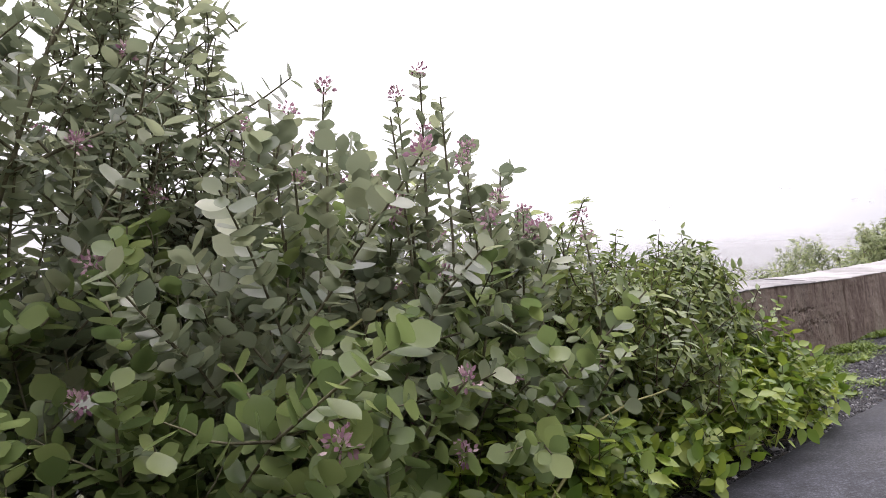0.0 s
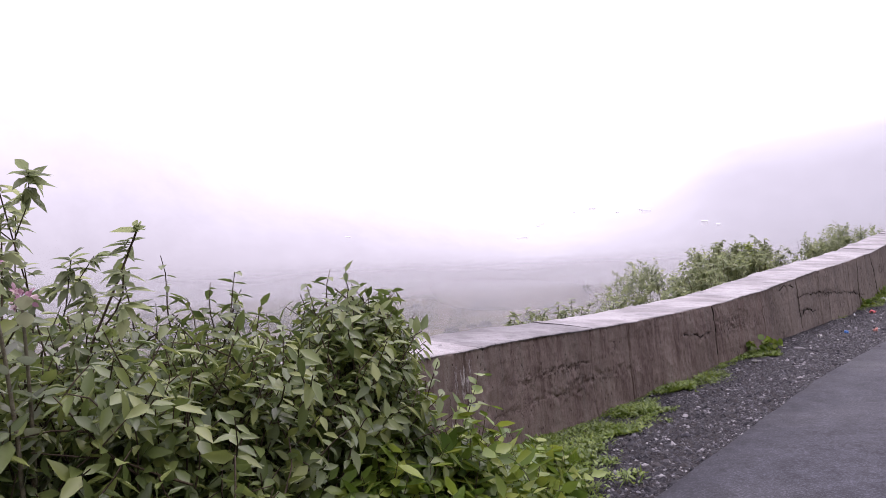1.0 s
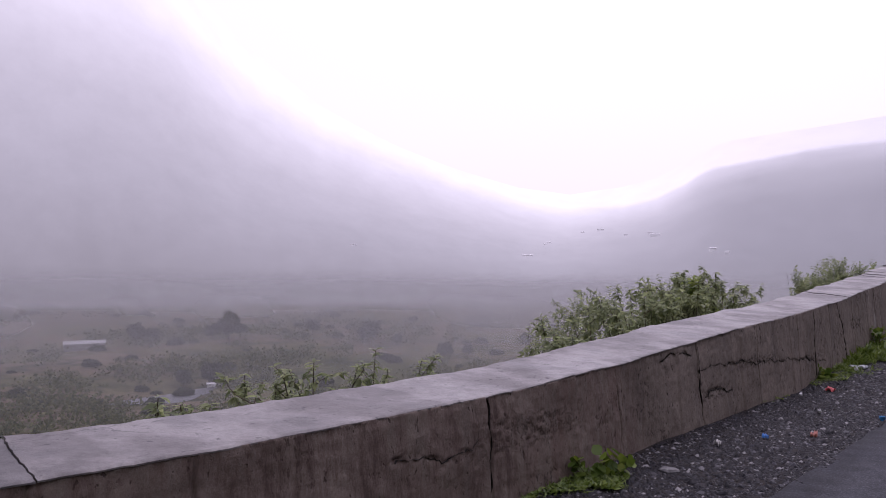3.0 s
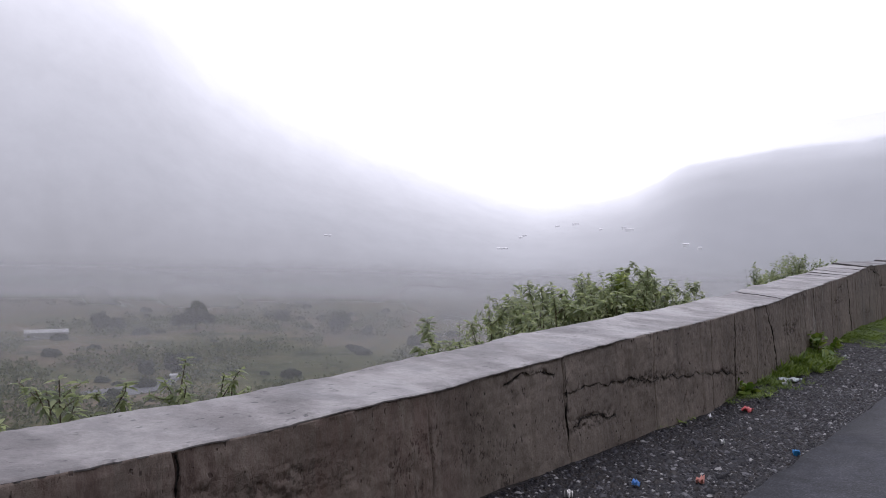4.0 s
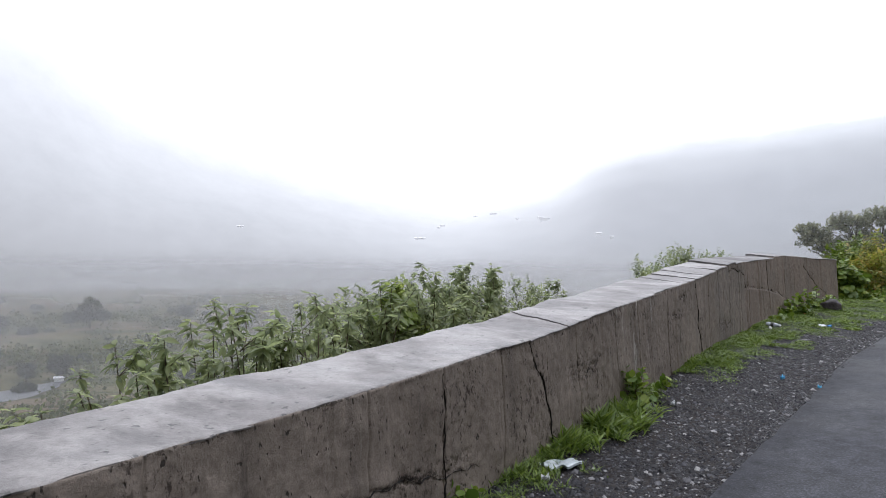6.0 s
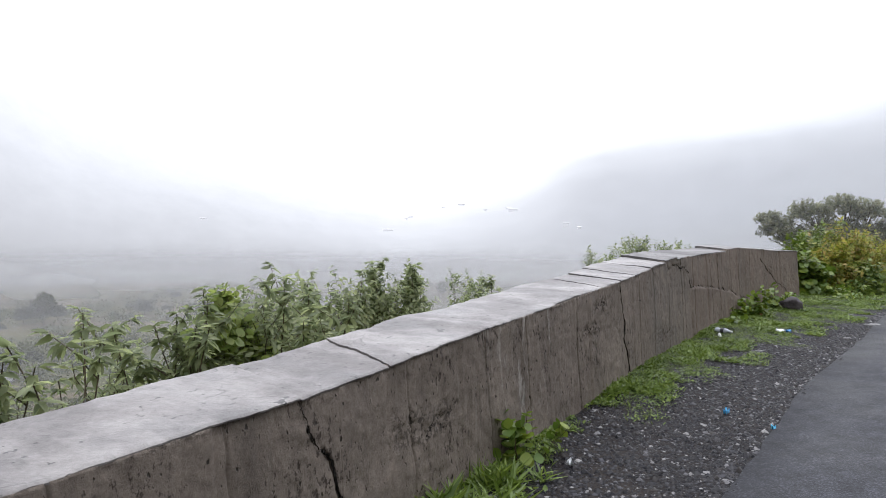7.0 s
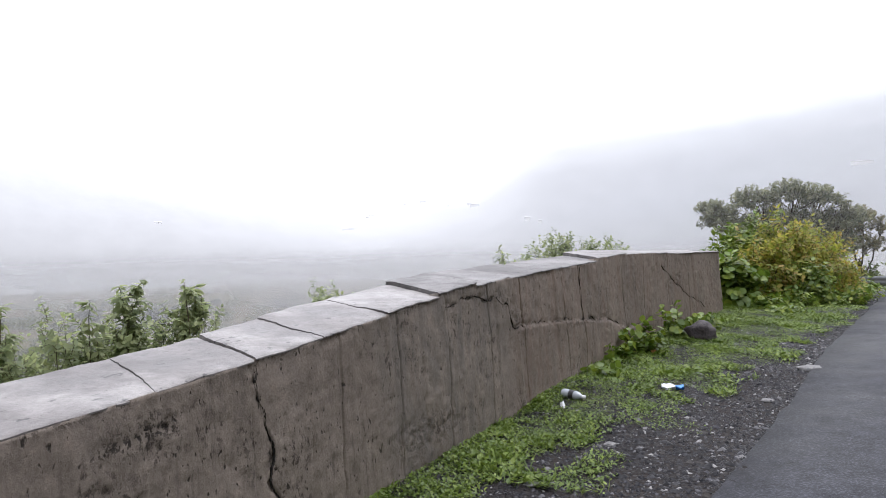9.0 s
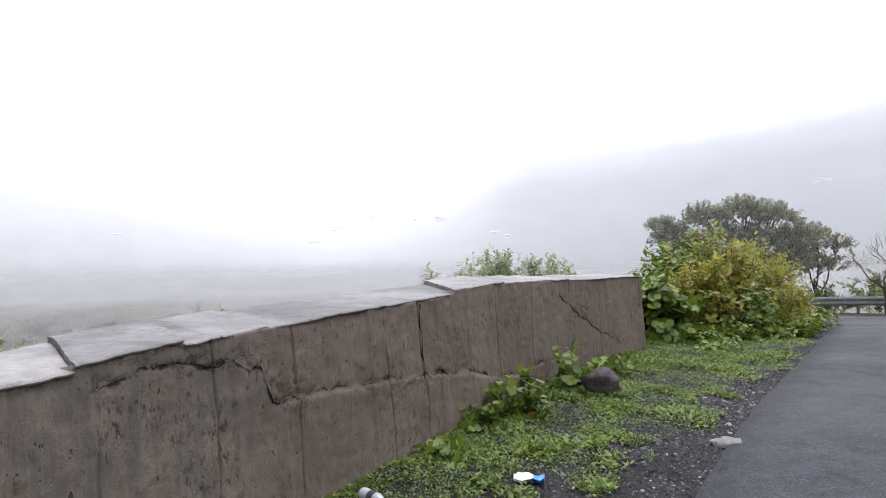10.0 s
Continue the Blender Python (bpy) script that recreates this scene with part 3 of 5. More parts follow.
def build_wall():
    S = [np.arange(M_BODY_S[0], M_BODY_S[1] + .001, 0.015)] + [j + np.linspace(-.036, .036, 15) for j in JOINTS]
    S = np.unique(np.round(np.concatenate(S + [np.arange(17.0, 17.46, .004), np.arange(21.14, 21.42, .004)]), 4))
    nf, nt_, nb = 84, 4, 4
    H = np.concatenate([np.linspace(0, 1, nf), np.ones(nt_), np.linspace(1, 0, nb)])
    across = np.concatenate([np.zeros(nf), np.linspace(.12, .88, nt_), np.ones(nb)])
    SS, HH = np.meshgrid(S, H, indexing="ij")
    AA = np.broadcast_to(across, SS.shape)
    low, high = zg(SS) - .22, top_z(SS) - np.where(across == 0, .007, .016) + lift_at(SS) * (across < .3)
    Z = low + (high - low) * HH
    C = wall_c(SS) + .07 * HH
    width = .66
    rough = relief(SS, Z)
    dent = crack_gap(SS, Z)
    seam_s, seam_z = zip(*CRACKS[2][4:])
    seam = np.interp(SS, seam_s, seam_z)
    proud = .016 * smooth(23.85, 23.95, SS) * (1 - smooth(27.0, 27.4, SS)) * smooth(0, .012, seam - Z)
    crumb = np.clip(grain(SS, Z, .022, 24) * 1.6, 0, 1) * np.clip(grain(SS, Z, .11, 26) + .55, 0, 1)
    upright = ((SS > 16.9) & (SS < 17.5)) | ((SS > 21.05) & (SS < 21.5))
    groove = np.where(upright, .05, .005 + .018 * np.clip(grain(SS, Z, .07, 27) + .3, 0, 1)) * np.exp(-(dent / .0062) ** 2) + .016 * crumb * np.exp(-(dent / .024) ** 2)
    for j in JOINTS:
        groove = groove + (.011 + .016 * (j in STRONG)) * np.exp(-((SS - j - .015 * np.sin(HH * 5 + j) - .003 * np.sin(HH * 31 + j)) / .007) ** 2) * (.35 + .65 * (wave(SS * 0 + j * 7, HH * 4, 27) > -.3))
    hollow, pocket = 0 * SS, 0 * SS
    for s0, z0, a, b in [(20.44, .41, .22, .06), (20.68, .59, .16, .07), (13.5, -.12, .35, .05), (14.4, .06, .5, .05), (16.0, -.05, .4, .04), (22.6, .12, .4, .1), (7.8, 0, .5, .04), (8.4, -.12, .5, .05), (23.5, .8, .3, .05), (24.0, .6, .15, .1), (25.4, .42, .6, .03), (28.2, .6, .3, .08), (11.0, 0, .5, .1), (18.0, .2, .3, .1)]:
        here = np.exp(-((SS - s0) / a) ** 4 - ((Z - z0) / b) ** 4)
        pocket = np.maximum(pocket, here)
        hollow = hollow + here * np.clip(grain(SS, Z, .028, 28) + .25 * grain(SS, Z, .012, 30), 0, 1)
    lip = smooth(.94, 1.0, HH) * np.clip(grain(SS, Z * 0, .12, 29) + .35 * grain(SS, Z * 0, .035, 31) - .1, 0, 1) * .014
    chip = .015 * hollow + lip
    # Crumbled seams, pockets and cap edge, darkened in colour for the shade there.
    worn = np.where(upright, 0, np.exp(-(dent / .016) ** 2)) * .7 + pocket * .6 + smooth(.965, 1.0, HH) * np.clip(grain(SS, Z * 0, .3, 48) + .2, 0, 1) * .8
    front = (AA == 0)
    C = C + np.where(front, rough + groove + chip - proud, 0)
    C = C + AA * (width - .07 * HH) + np.where(AA == 1, .05 * (1 - HH), 0)
    V = np.stack([(SS - C) / R2, (SS + C) / R2, Z], -1).reshape(-1, 3)
    n, m = SS.shape
    V = V.reshape(n, m, 3)
    V = np.concatenate([np.repeat(V[:1].mean(1, keepdims=True), m, 1), V, np.repeat(V[-1:].mean(1, keepdims=True), m, 1)])
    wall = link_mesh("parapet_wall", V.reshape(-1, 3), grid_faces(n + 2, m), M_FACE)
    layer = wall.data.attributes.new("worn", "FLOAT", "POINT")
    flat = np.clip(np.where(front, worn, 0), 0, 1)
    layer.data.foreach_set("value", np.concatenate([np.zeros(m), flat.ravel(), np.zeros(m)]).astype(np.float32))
    tagged(wall, "weathered brown concrete parapet wall with cracks and form marks", "parapet wall", kind="structure")
    return wall


WALL = build_wall()


def crack_shade(line, wide, seed):
    """Dark ribbon painting the shade inside a wall crack: a thin broken ragged seam."""
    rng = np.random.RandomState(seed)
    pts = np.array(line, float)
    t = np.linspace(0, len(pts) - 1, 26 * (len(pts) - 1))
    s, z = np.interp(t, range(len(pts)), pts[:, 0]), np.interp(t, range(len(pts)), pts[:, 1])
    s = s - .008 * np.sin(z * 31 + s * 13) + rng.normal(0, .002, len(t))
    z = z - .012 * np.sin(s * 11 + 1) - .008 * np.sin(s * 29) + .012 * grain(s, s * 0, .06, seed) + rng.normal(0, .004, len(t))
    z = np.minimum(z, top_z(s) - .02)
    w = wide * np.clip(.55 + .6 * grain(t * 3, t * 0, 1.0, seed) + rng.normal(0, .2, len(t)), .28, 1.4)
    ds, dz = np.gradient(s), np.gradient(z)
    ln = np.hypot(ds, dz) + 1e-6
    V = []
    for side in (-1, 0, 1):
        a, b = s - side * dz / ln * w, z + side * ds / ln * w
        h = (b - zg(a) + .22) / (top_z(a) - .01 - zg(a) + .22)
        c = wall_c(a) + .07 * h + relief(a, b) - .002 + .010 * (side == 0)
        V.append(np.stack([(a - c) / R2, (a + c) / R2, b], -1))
    link_mesh("crack", np.stack(V, 1).reshape(-1, 3), grid_faces(len(t), 3), M_CRACK_SHADE, WALL, "dark ribbon for the shade in a crack")


# One near-black colour that stands for the shade in cracks and joints.
M_CRACK_SHADE = plain("crack_shade_dark", (0.020, 0.017, 0.015), 0.9)
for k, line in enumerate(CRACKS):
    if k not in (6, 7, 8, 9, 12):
        crack_shade(line, .0075 if k < 2 else .0022, 70 + k)
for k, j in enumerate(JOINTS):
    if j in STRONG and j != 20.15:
        crack_shade([(j, float(top_z(j)) - .03), (j + .01, float(top_z(j)) * .5), (j - .01, float(zg(j)) + .05)], .0035, 90 + k)
GREY = {1, 9, 10, 11, 12, 13}


def joint_line(i, w):
    """Where the crack between two slabs runs, across the wall."""
    at, skew = CAP_JOINTS[i][:2]
    if skew == 0:
        return at + 0 * w
    r = np.random.RandomState(60 + i)
    return at + skew * w + .007 * np.sin(w * r.uniform(5, 11) + i) + .002 * np.sin(w * 37 + i * 2) + .002 * np.sin(w * 83 + i)


def build_caps():
    rng = np.random.RandomState(8)
    for i in range(len(CAP_JOINTS) - 1):
        length = CAP_JOINTS[i + 1][0] - CAP_JOINTS[i][0]
        ns, nc = max(10, int(length / .025)), 26
        u, v = np.linspace(0, 1, ns), np.concatenate([[0, .008, .02], np.linspace(.04, 1, nc - 3)])
        U, W = np.meshgrid(u, v, indexing="ij")
        a, b = joint_line(i, W) + CAP_JOINTS[i][2], joint_line(i + 1, W) - CAP_JOINTS[i + 1][2]
        S = a + (b - a) * U
        jag = .003 * wave(S * 2, W * 0, 31) + .003 * grain(S, W * 0, .17, 32) + .004 * grain(S, W * 0, .05, 36)
        front, back = wall_c(S) + .066 + jag, wall_c(S) + .665 + .025 * wave(S * 4, W * 0, 33) + .008 * wave(S * 19, W * 0, 37)
        C = front + (back - front) * W
        lift = CAP_JOINTS[i][3]
        Z = top_z(S) + .022 * W + lift + rng.uniform(-.006, .006) * (U - .5) + .006 * wave(S * 2.6, W * 2.2, 34 + i) + .004 * grain(S, C, .16, 35) + .0022 * grain(S, C, .06, 38) + .0014 * grain(S, C, .03, 40)
        edge = np.minimum(np.minimum(U, 1 - U) * length, np.minimum(W, 1 - W) * .6)
        Z = Z - .0012 * np.exp(-(edge / .005) ** 2) - .005 * np.exp(-(W * .6 / .006) ** 2)
        top = np.stack([(S - C) / R2, (S + C) / R2, Z], -1).reshape(-1, 3)
        ring = [k for k in range(nc)] + [r * nc + nc - 1 for r in range(1, ns)] + [(ns - 1) * nc + k for k in range(nc - 2, -1, -1)] + [r * nc for r in range(ns - 2, 0, -1)]
        rim = top[ring]
        low = rim.copy()
        low[:, 2] -= np.where(W.reshape(-1)[ring] < .1, .006, .012 + max(lift, 0))
        F = [tuple(f) for f in grid_faces(ns, nc)]
        base = ns * nc
        for k in range(len(ring)):
            k2 = (k + 1) % len(ring)
            F.append((base + k, base + len(ring) + k, base + len(ring) + k2, base + k2))
        slab = link_mesh("cap_slab", np.concatenate([top, rim, low]), [tuple(int(q) for q in f) for f in F], M_CAP_GREY if i in GREY else M_CAP, WALL,
                  "dull grey plaster slab" if i in GREY else "")
        slab.data.materials.append(M_FACE)
        kind = np.zeros(len(slab.data.polygons), dtype=np.int32)
        kind[(ns - 1) * (nc - 1) + nc - 1:(ns - 1) * (nc - 1) + nc + ns] = 1
        slab.data.polygons.foreach_set("material_index", kind)


build_caps()

# ---- plants ----
def leaf_shape(width, fold=.06, curl=.15, wide_at=.5, stations=2):
    """A leaf along y, one long: outline widest at wide_at, folded along the midrib and curling down."""
    ys = np.linspace(0, 1, stations + 2)[1:-1]
    p = math.log(.5) / math.log(wide_at)
    w = width / 2 * np.sin(np.pi * ys ** p) ** .75
    pts = [(0, 0, 0)]
    for y, h in zip(ys, w):
        pts += [(-h, y, 0), (0, y, -fold), (h, y, 0)]
    pts.append((0, 1, 0))
    pts = np.array(pts, float)
    pts[:, 2] -= curl * pts[:, 1] ** 2
    tri = [(0, 2, 1), (0, 3, 2)]
    for k in range(stations - 1):
        a, b = 1 + 3 * k, 4 + 3 * k
        tri += [(a, a + 1, b + 1), (a, b + 1, b), (a + 1, a + 2, b + 2), (a + 1, b + 2, b + 1)]
    e, t = 1 + 3 * (stations - 1), len(pts) - 1
    tri += [(e, e + 1, t), (e + 1, e + 2, t)]
    return pts, np.array(tri)


BROAD = leaf_shape(.84, .05, .14, .57, 4)
OVATE = leaf_shape(.60, .08, .25, .42, 2)
POINT = leaf_shape(.46, .10, .45, .38, 2)
FAR = leaf_shape(.85, .04, .1, .5, 1)
DROOP = leaf_shape(.44, .09, .62, .42, 2)
ROUND = leaf_shape(.95, .06, .18, .5, 3)
SMALL = leaf_shape(.62, .07, .2, .45, 2)


def unit(v):
    return v / np.maximum(np.linalg.norm(v, axis=-1, keepdims=True), 1e-6)


def leaves(name, pos, way, up, size, shape, material, parent, label=""):
    pos, way, up, size = np.asarray(pos, float), unit(np.asarray(way, float)), np.asarray(up, float), np.asarray(size, float)
    x = unit(np.cross(way, up))
    z = np.cross(x, way)
    pts, tri = shape
    V = pos[:, None] + size[:, None, None] * (pts[None, :, 0:1] * x[:, None] + pts[None, :, 1:2] * way[:, None] + pts[None, :, 2:3] * z[:, None])
    F = (tri[None] + (np.arange(len(pos)) * len(pts))[:, None, None]).reshape(-1, 3)
    return link_mesh(name, V.reshape(-1, 3), F, material, parent, label)


def tubes(name, lines, material, parent, sides=5, label=""):
    V, F, base = [], [], 0
    ang = np.linspace(0, 2 * np.pi, sides, endpoint=False)
    for pts, r0, r1 in lines:
        pts = np.asarray(pts, float)
        d = unit(np.gradient(pts, axis=0))
        ref = np.where(np.abs(d[:, 2:3]) > .9, np.array([[1.0, 0, 0]]), np.array([[0, 0, 1.0]]))
        a = unit(np.cross(d, ref))
        b = np.cross(d, a)
        r = np.linspace(r0, r1, len(pts))[:, None, None]
        V.append((pts[:, None] + r * (np.cos(ang)[None, :, None] * a[:, None] + np.sin(ang)[None, :, None] * b[:, None])).reshape(-1, 3))
        F.append(grid_faces(len(pts), sides, True) + base)
        base += len(pts) * sides
    return link_mesh(name, np.concatenate(V), np.concatenate(F), material, parent, label)


def grow(rng, start, way, length, steps, wander=.15, rise=.0):
    pts = [np.asarray(start, float)]
    w = unit(np.asarray(way, float))
    for _ in range(steps):
        w = unit(w + rng.normal(0, wander, 3) + np.array([0, 0, rise]))
        pts.append(pts[-1] + w * length / steps)
    return np.array(pts)


def along(pts, node, start):
    """Points and directions at even steps of a line, from a share of its length on."""
    seg = np.linalg.norm(np.diff(pts, axis=0), axis=1)
    cum = np.concatenate([[0], np.cumsum(seg)])
    at = np.arange(cum[-1] * start, cum[-1], node)
    p = np.stack([np.interp(at, cum, pts[:, k]) for k in range(3)], -1)
    d = unit(np.gradient(pts, axis=0))
    w = np.stack([np.interp(at, cum, d[:, k]) for k in range(3)], -1)
    return p, unit(w)


def pairs(rng, p, w, raise_by):
    """Two opposite leaves at each node, each pair turned from the last."""
    n = len(p)
    ref = unit(rng.normal(0, 1, (1, 3)))
    a = unit(np.cross(w, np.broadcast_to(ref, w.shape)))
    b = np.cross(w, a)
    turn = (np.arange(n) % 2 * 1.57 + rng.normal(0, .6, n))[:, None]
    out = np.cos(turn) * a + np.sin(turn) * b
    way = np.concatenate([out, -out]) + np.concatenate([w, w]) * raise_by + rng.normal(0, .36, (2 * n, 3))
    return np.concatenate([p, p]), way, np.concatenate([w, w]) + rng.normal(0, .2, (2 * n, 3)) + np.array([0, 0, .4])


def shrub(name, label, s, c, height, spread, stems, leaf, leaf_len, material, seed, node=.07, bare=.2, twigs=3, stem_r=.008, bark=None,
          category="shrub", group="", flowers=0, raise_by=.6, droop=0.0, twig_len=.35, base=None, tilt=.55, radius=.12):
    rng = np.random.RandomState(seed)
    z0 = gz(s, c) if base is None else base
    root = P(s, c, z0 - .03)
    ob = empty(name, root)
    lines, lp, lw, lu, ls, tips = [], [], [], [], [], []
    for _ in range(stems):
        a, k = rng.uniform(0, 6.283), math.sqrt(rng.uniform(0, 1))
        start = np.array([math.cos(a) * k * spread * radius * 2, math.sin(a) * k * spread * radius * 2, 0])
        way = np.array([math.cos(a) * k * tilt * spread / height * 1.6, math.sin(a) * k * tilt * spread / height * 1.6, 1.0])
        length = height * rng.uniform(.62, 1.08) * (1.0 + .1 * k)
        pts = grow(rng, start, way, length, 7, .12, -.02)
        lines.append((pts, stem_r * rng.uniform(.7, 1.2), stem_r * .35))
        tips.append(pts[-1])
        runs = [(pts, bare)]
        for _ in range(twigs):
            q = rng.uniform(.3, .92)
            p0 = pts[int(q * 7)]
            b = rng.uniform(0, 6.283)
            tw = grow(rng, p0, (math.cos(b), math.sin(b), rng.uniform(.2, 1.1)), height * twig_len * rng.uniform(.6, 1.2), 5, .15, .03)
            lines.append((tw, stem_r * .5, stem_r * .22))
            runs.append((tw, .12))
            tips.append(tw[-1])
        for r, st in runs:
            p, w = along(r, node, st)
            if len(p) == 0:
                continue
            p2, w2, u2 = pairs(rng, p, w, raise_by)
            w2[:, 2] -= droop
            lp.append(p2), lw.append(w2), lu.append(u2)
            ls.append(leaf_len * rng.uniform(.55, 1.15, len(p2)))
    tubes("stem", lines, bark or M_TWIG, ob, 4)
    leaves("foliage", np.concatenate(lp), np.concatenate(lw), np.concatenate(lu), np.concatenate(ls), leaf, material, ob)
    tips = np.array(tips)
    order = np.argsort(-tips[:, 2])
    for k in range(flowers):
        tip = tips[order[(k * 3) % len(order)]] if k % 2 == 0 else tips[rng.randint(len(tips))]
        n = 44
        d = unit(rng.normal(0, 1, (n, 3)) + np.array([0, 0, .6]))
        leaves("flower_head", tip + d * rng.uniform(.01, .042, (n, 1)), d, rng.normal(0, 1, (n, 3)), rng.uniform(.014, .026, n), SMALL, M_PETAL, ob, "pale pink flower head")["kind"] = "stuff"
    tagged(ob, label, category, group)
    return ob


def dome(name, label, s, c, top, r, seed, leaf, leaf_len, material, shoots=110, deep=None, node=.055, twig=.32, stems=7, base=None,
         category="bush", group="", raise_by=.5, droop=.0, bark=None, lump=.2, wide=None, low=-.25, stem_r=.010):
    """A full rounded bush: stems from one root to a lumpy crown of leafy shoots."""
    rng = np.random.RandomState(seed)
    z0 = gz(s, c) if base is None else base
    ob = empty(name, P(s, c, z0 - .03))
    high = top - z0
    rz = min(deep or r, high * .62)
    mid = np.array([0, 0, high - rz])
    d = unit(rng.normal(0, 1, (shoots, 3)))
    d[:, 2] = np.where(d[:, 2] < low, -d[:, 2], d[:, 2])
    lob = 1 + lump * wave(d[:, 0] * 3.1 + d[:, 2] * 2.2, d[:, 1] * 3.1 - d[:, 2], seed)
    k = rng.uniform(.25, 1, shoots) ** .45
    far = np.where(rng.uniform(0, 1, shoots) < .07, 1.16, 1.0)
    tip = mid + d * np.array([r, r * (wide or 1), rz]) * (lob * k * far)[:, None]
    way = unit(d * .8 + np.array([0, 0, .65]) + rng.normal(0, .35, d.shape))
    lines, lp, lw, lu, ls = [], [], [], [], []
    for q in range(shoots):
        ln = twig * rng.uniform(.6, 1.25)
        pts = grow(rng, tip[q] - way[q] * ln, way[q], ln, 4, .14, -droop * .2)
        lines.append((pts, stem_r * .42, stem_r * .2))
        p, w = along(pts, node, .02)
        p2, w2, u2 = pairs(rng, p, w, raise_by)
        w2[:, 2] -= droop
        lp.append(p2), lw.append(w2), lu.append(u2), ls.append(leaf_len * rng.uniform(.55, 1.15, len(p2)))
    for q in range(stems):
        a = lines[rng.randint(shoots)][0][0]
        t = np.linspace(0, 1, 7)[:, None]
        foot = np.array([rng.normal(0, .07), rng.normal(0, .07), 0])
        lines.append((foot * (1 - t) + a * t + np.array([0, 0, 1]) * np.sin(t * 3.14) * .08 * high + rng.normal(0, .012, (7, 3)) * (t > 0), stem_r, stem_r * .45))
    tubes("stem", lines, bark or M_TWIG, ob, 3)["kind"] = "stuff"
    leaves("foliage", np.concatenate(lp), np.concatenate(lw), np.concatenate(lu), np.concatenate(ls), leaf, material, ob)
    return tagged(ob, label, category, group)


# tall broad-leaved shrubs at the start of the road
BIG = "tall broad-leaved roadside shrub with grey-green oval leaves and pink flowers"
for k, (s, c, h, sp, n) in enumerate([(.3, 2.9, 2.2, 1.3, 14), (1.3, 3.1, 2.2, 1.2, 14), (2.1, 2.9, 2.0, 1.0, 14), (2.75, 2.7, 1.8, .8, 13), (3.15, 2.65, 1.5, .5, 13), (3.5, 2.7, 1.2, .45, 11), (3.9, 2.8, 1.08, .5, 10), (2.75, 3.0, 1.75, .6, 12), (3.2, 3.1, 1.45, .5, 10),
                                      (1.6, 2.35, 1.3, 1.0, 14), (2.3, 2.3, 1.3, .9, 16), (2.9, 2.3, 1.3, .7, 16), (3.5, 2.35, 1.1, .7, 14), (.6, 2.3, 1.3, 1.0, 12), (2.05, 2.6, 1.6, .9, 14)]):
    shrub("shrub", BIG, s, c, h, sp, n, BROAD, .094, M_LEAF_BIG if k < 9 else M_LEAF_SHADE, 100 + k, .042, .12, 4, .010, M_BARK, group="broad-leaved roadside shrubs", flowers=6 if k < 7 else 5, tilt=.5, twig_len=.22, raise_by=.95)


def spire(s, c, tops, seed, leaf_len=.088):
    """A clump of upright shoots from one root, each with paired leaves up to its tip and a flower head on some."""
    rng = np.random.RandomState(seed)
    z0 = gz(s, c)
    ob = empty("shrub", P(s, c, z0 - .03))
    lines, lp, lw, lu, ls = [], [], [], [], []
    for k, (ds, dc, top) in enumerate(tops):
        foot = np.array([(ds - dc) / R2, (ds + dc) / R2, 0]) * .35
        tip = np.array([(ds - dc) / R2, (ds + dc) / R2, top - z0])
        q = np.linspace(0, 1, 8)[:, None]
        pts = foot + (tip - foot) * q + np.sin(q * 3.14) * rng.normal(0, .03, 3) * np.array([1, 1, 0])
        lines.append((pts, .010, .004))
        p, w = along(pts, .047, .4)
        p2, w2, u2 = pairs(rng, p, w, 1.0)
        lp.append(p2), lw.append(w2), lu.append(u2)
        ls.append(leaf_len * rng.uniform(.6, 1.15, len(p2)) * (1 - .35 * np.tile(np.linspace(0, 1, len(p)) ** 3, 2)))
        if k % 2 == 0:
            d = unit(rng.normal(0, 1, (40, 3)) + np.array([0, 0, .6]))
            leaves("flower_head", tip + d * rng.uniform(.008, .036, (40, 1)), d, rng.normal(0, 1, (40, 3)), rng.uniform(.012, .022, 40), SMALL, M_PETAL, ob, "pale pink flower head")["kind"] = "stuff"
    tubes("stem", lines, M_BARK, ob, 5)
    leaves("foliage", np.concatenate(lp), np.concatenate(lw), np.concatenate(lu), np.concatenate(ls), BROAD, M_LEAF_BIG, ob)
    tagged(ob, BIG, "shrub", "broad-leaved roadside shrubs")


spire(3.05, 2.36, [(.05, -.04, 1.58), (.09, -.11, 1.47), (0, .06, 1.50), (-.08, 0, 1.40), (.12, .05, 1.36)], 142)
spire(3.36, 2.30, [(-.01, .04, 1.29), (.07, -.07, 1.17), (-.08, 0, 1.22), (.12, .08, 1.08), (.02, -.1, 1.06)], 143)
spire(2.6, 2.42, [(.1, -.02, 1.50), (-.13, -.02, 1.42), (0, .08, 1.42), (.05, -.1, 1.30)], 144, .1)
spire(3.66, 2.36, [(-.02, -.05, 1.0), (.1, .1, 1.02), (.04, -.12, .95)], 145)
spire(4.0, 2.30, [(.03, 0, .97), (-.06, .05, .93), (.12, .05, .88)], 146, .07)
for k, (s, c, h, sp, n) in enumerate([(1.0, 3.2, 3.0, 1.3, 9), (1.85, 3.5, 2.9, .9, 9), (.2, 3.3, 2.9, 1.3, 8)]):
    shrub("tall_shrub", "tall dense shrub with small dark oval leaves", s, c, h, sp, n, OVATE, .085, M_LEAF_BIG, 150 + k, .05, .3, 7, .014, M_BARK, group="tall shrubs", tilt=.45, twig_len=.26)
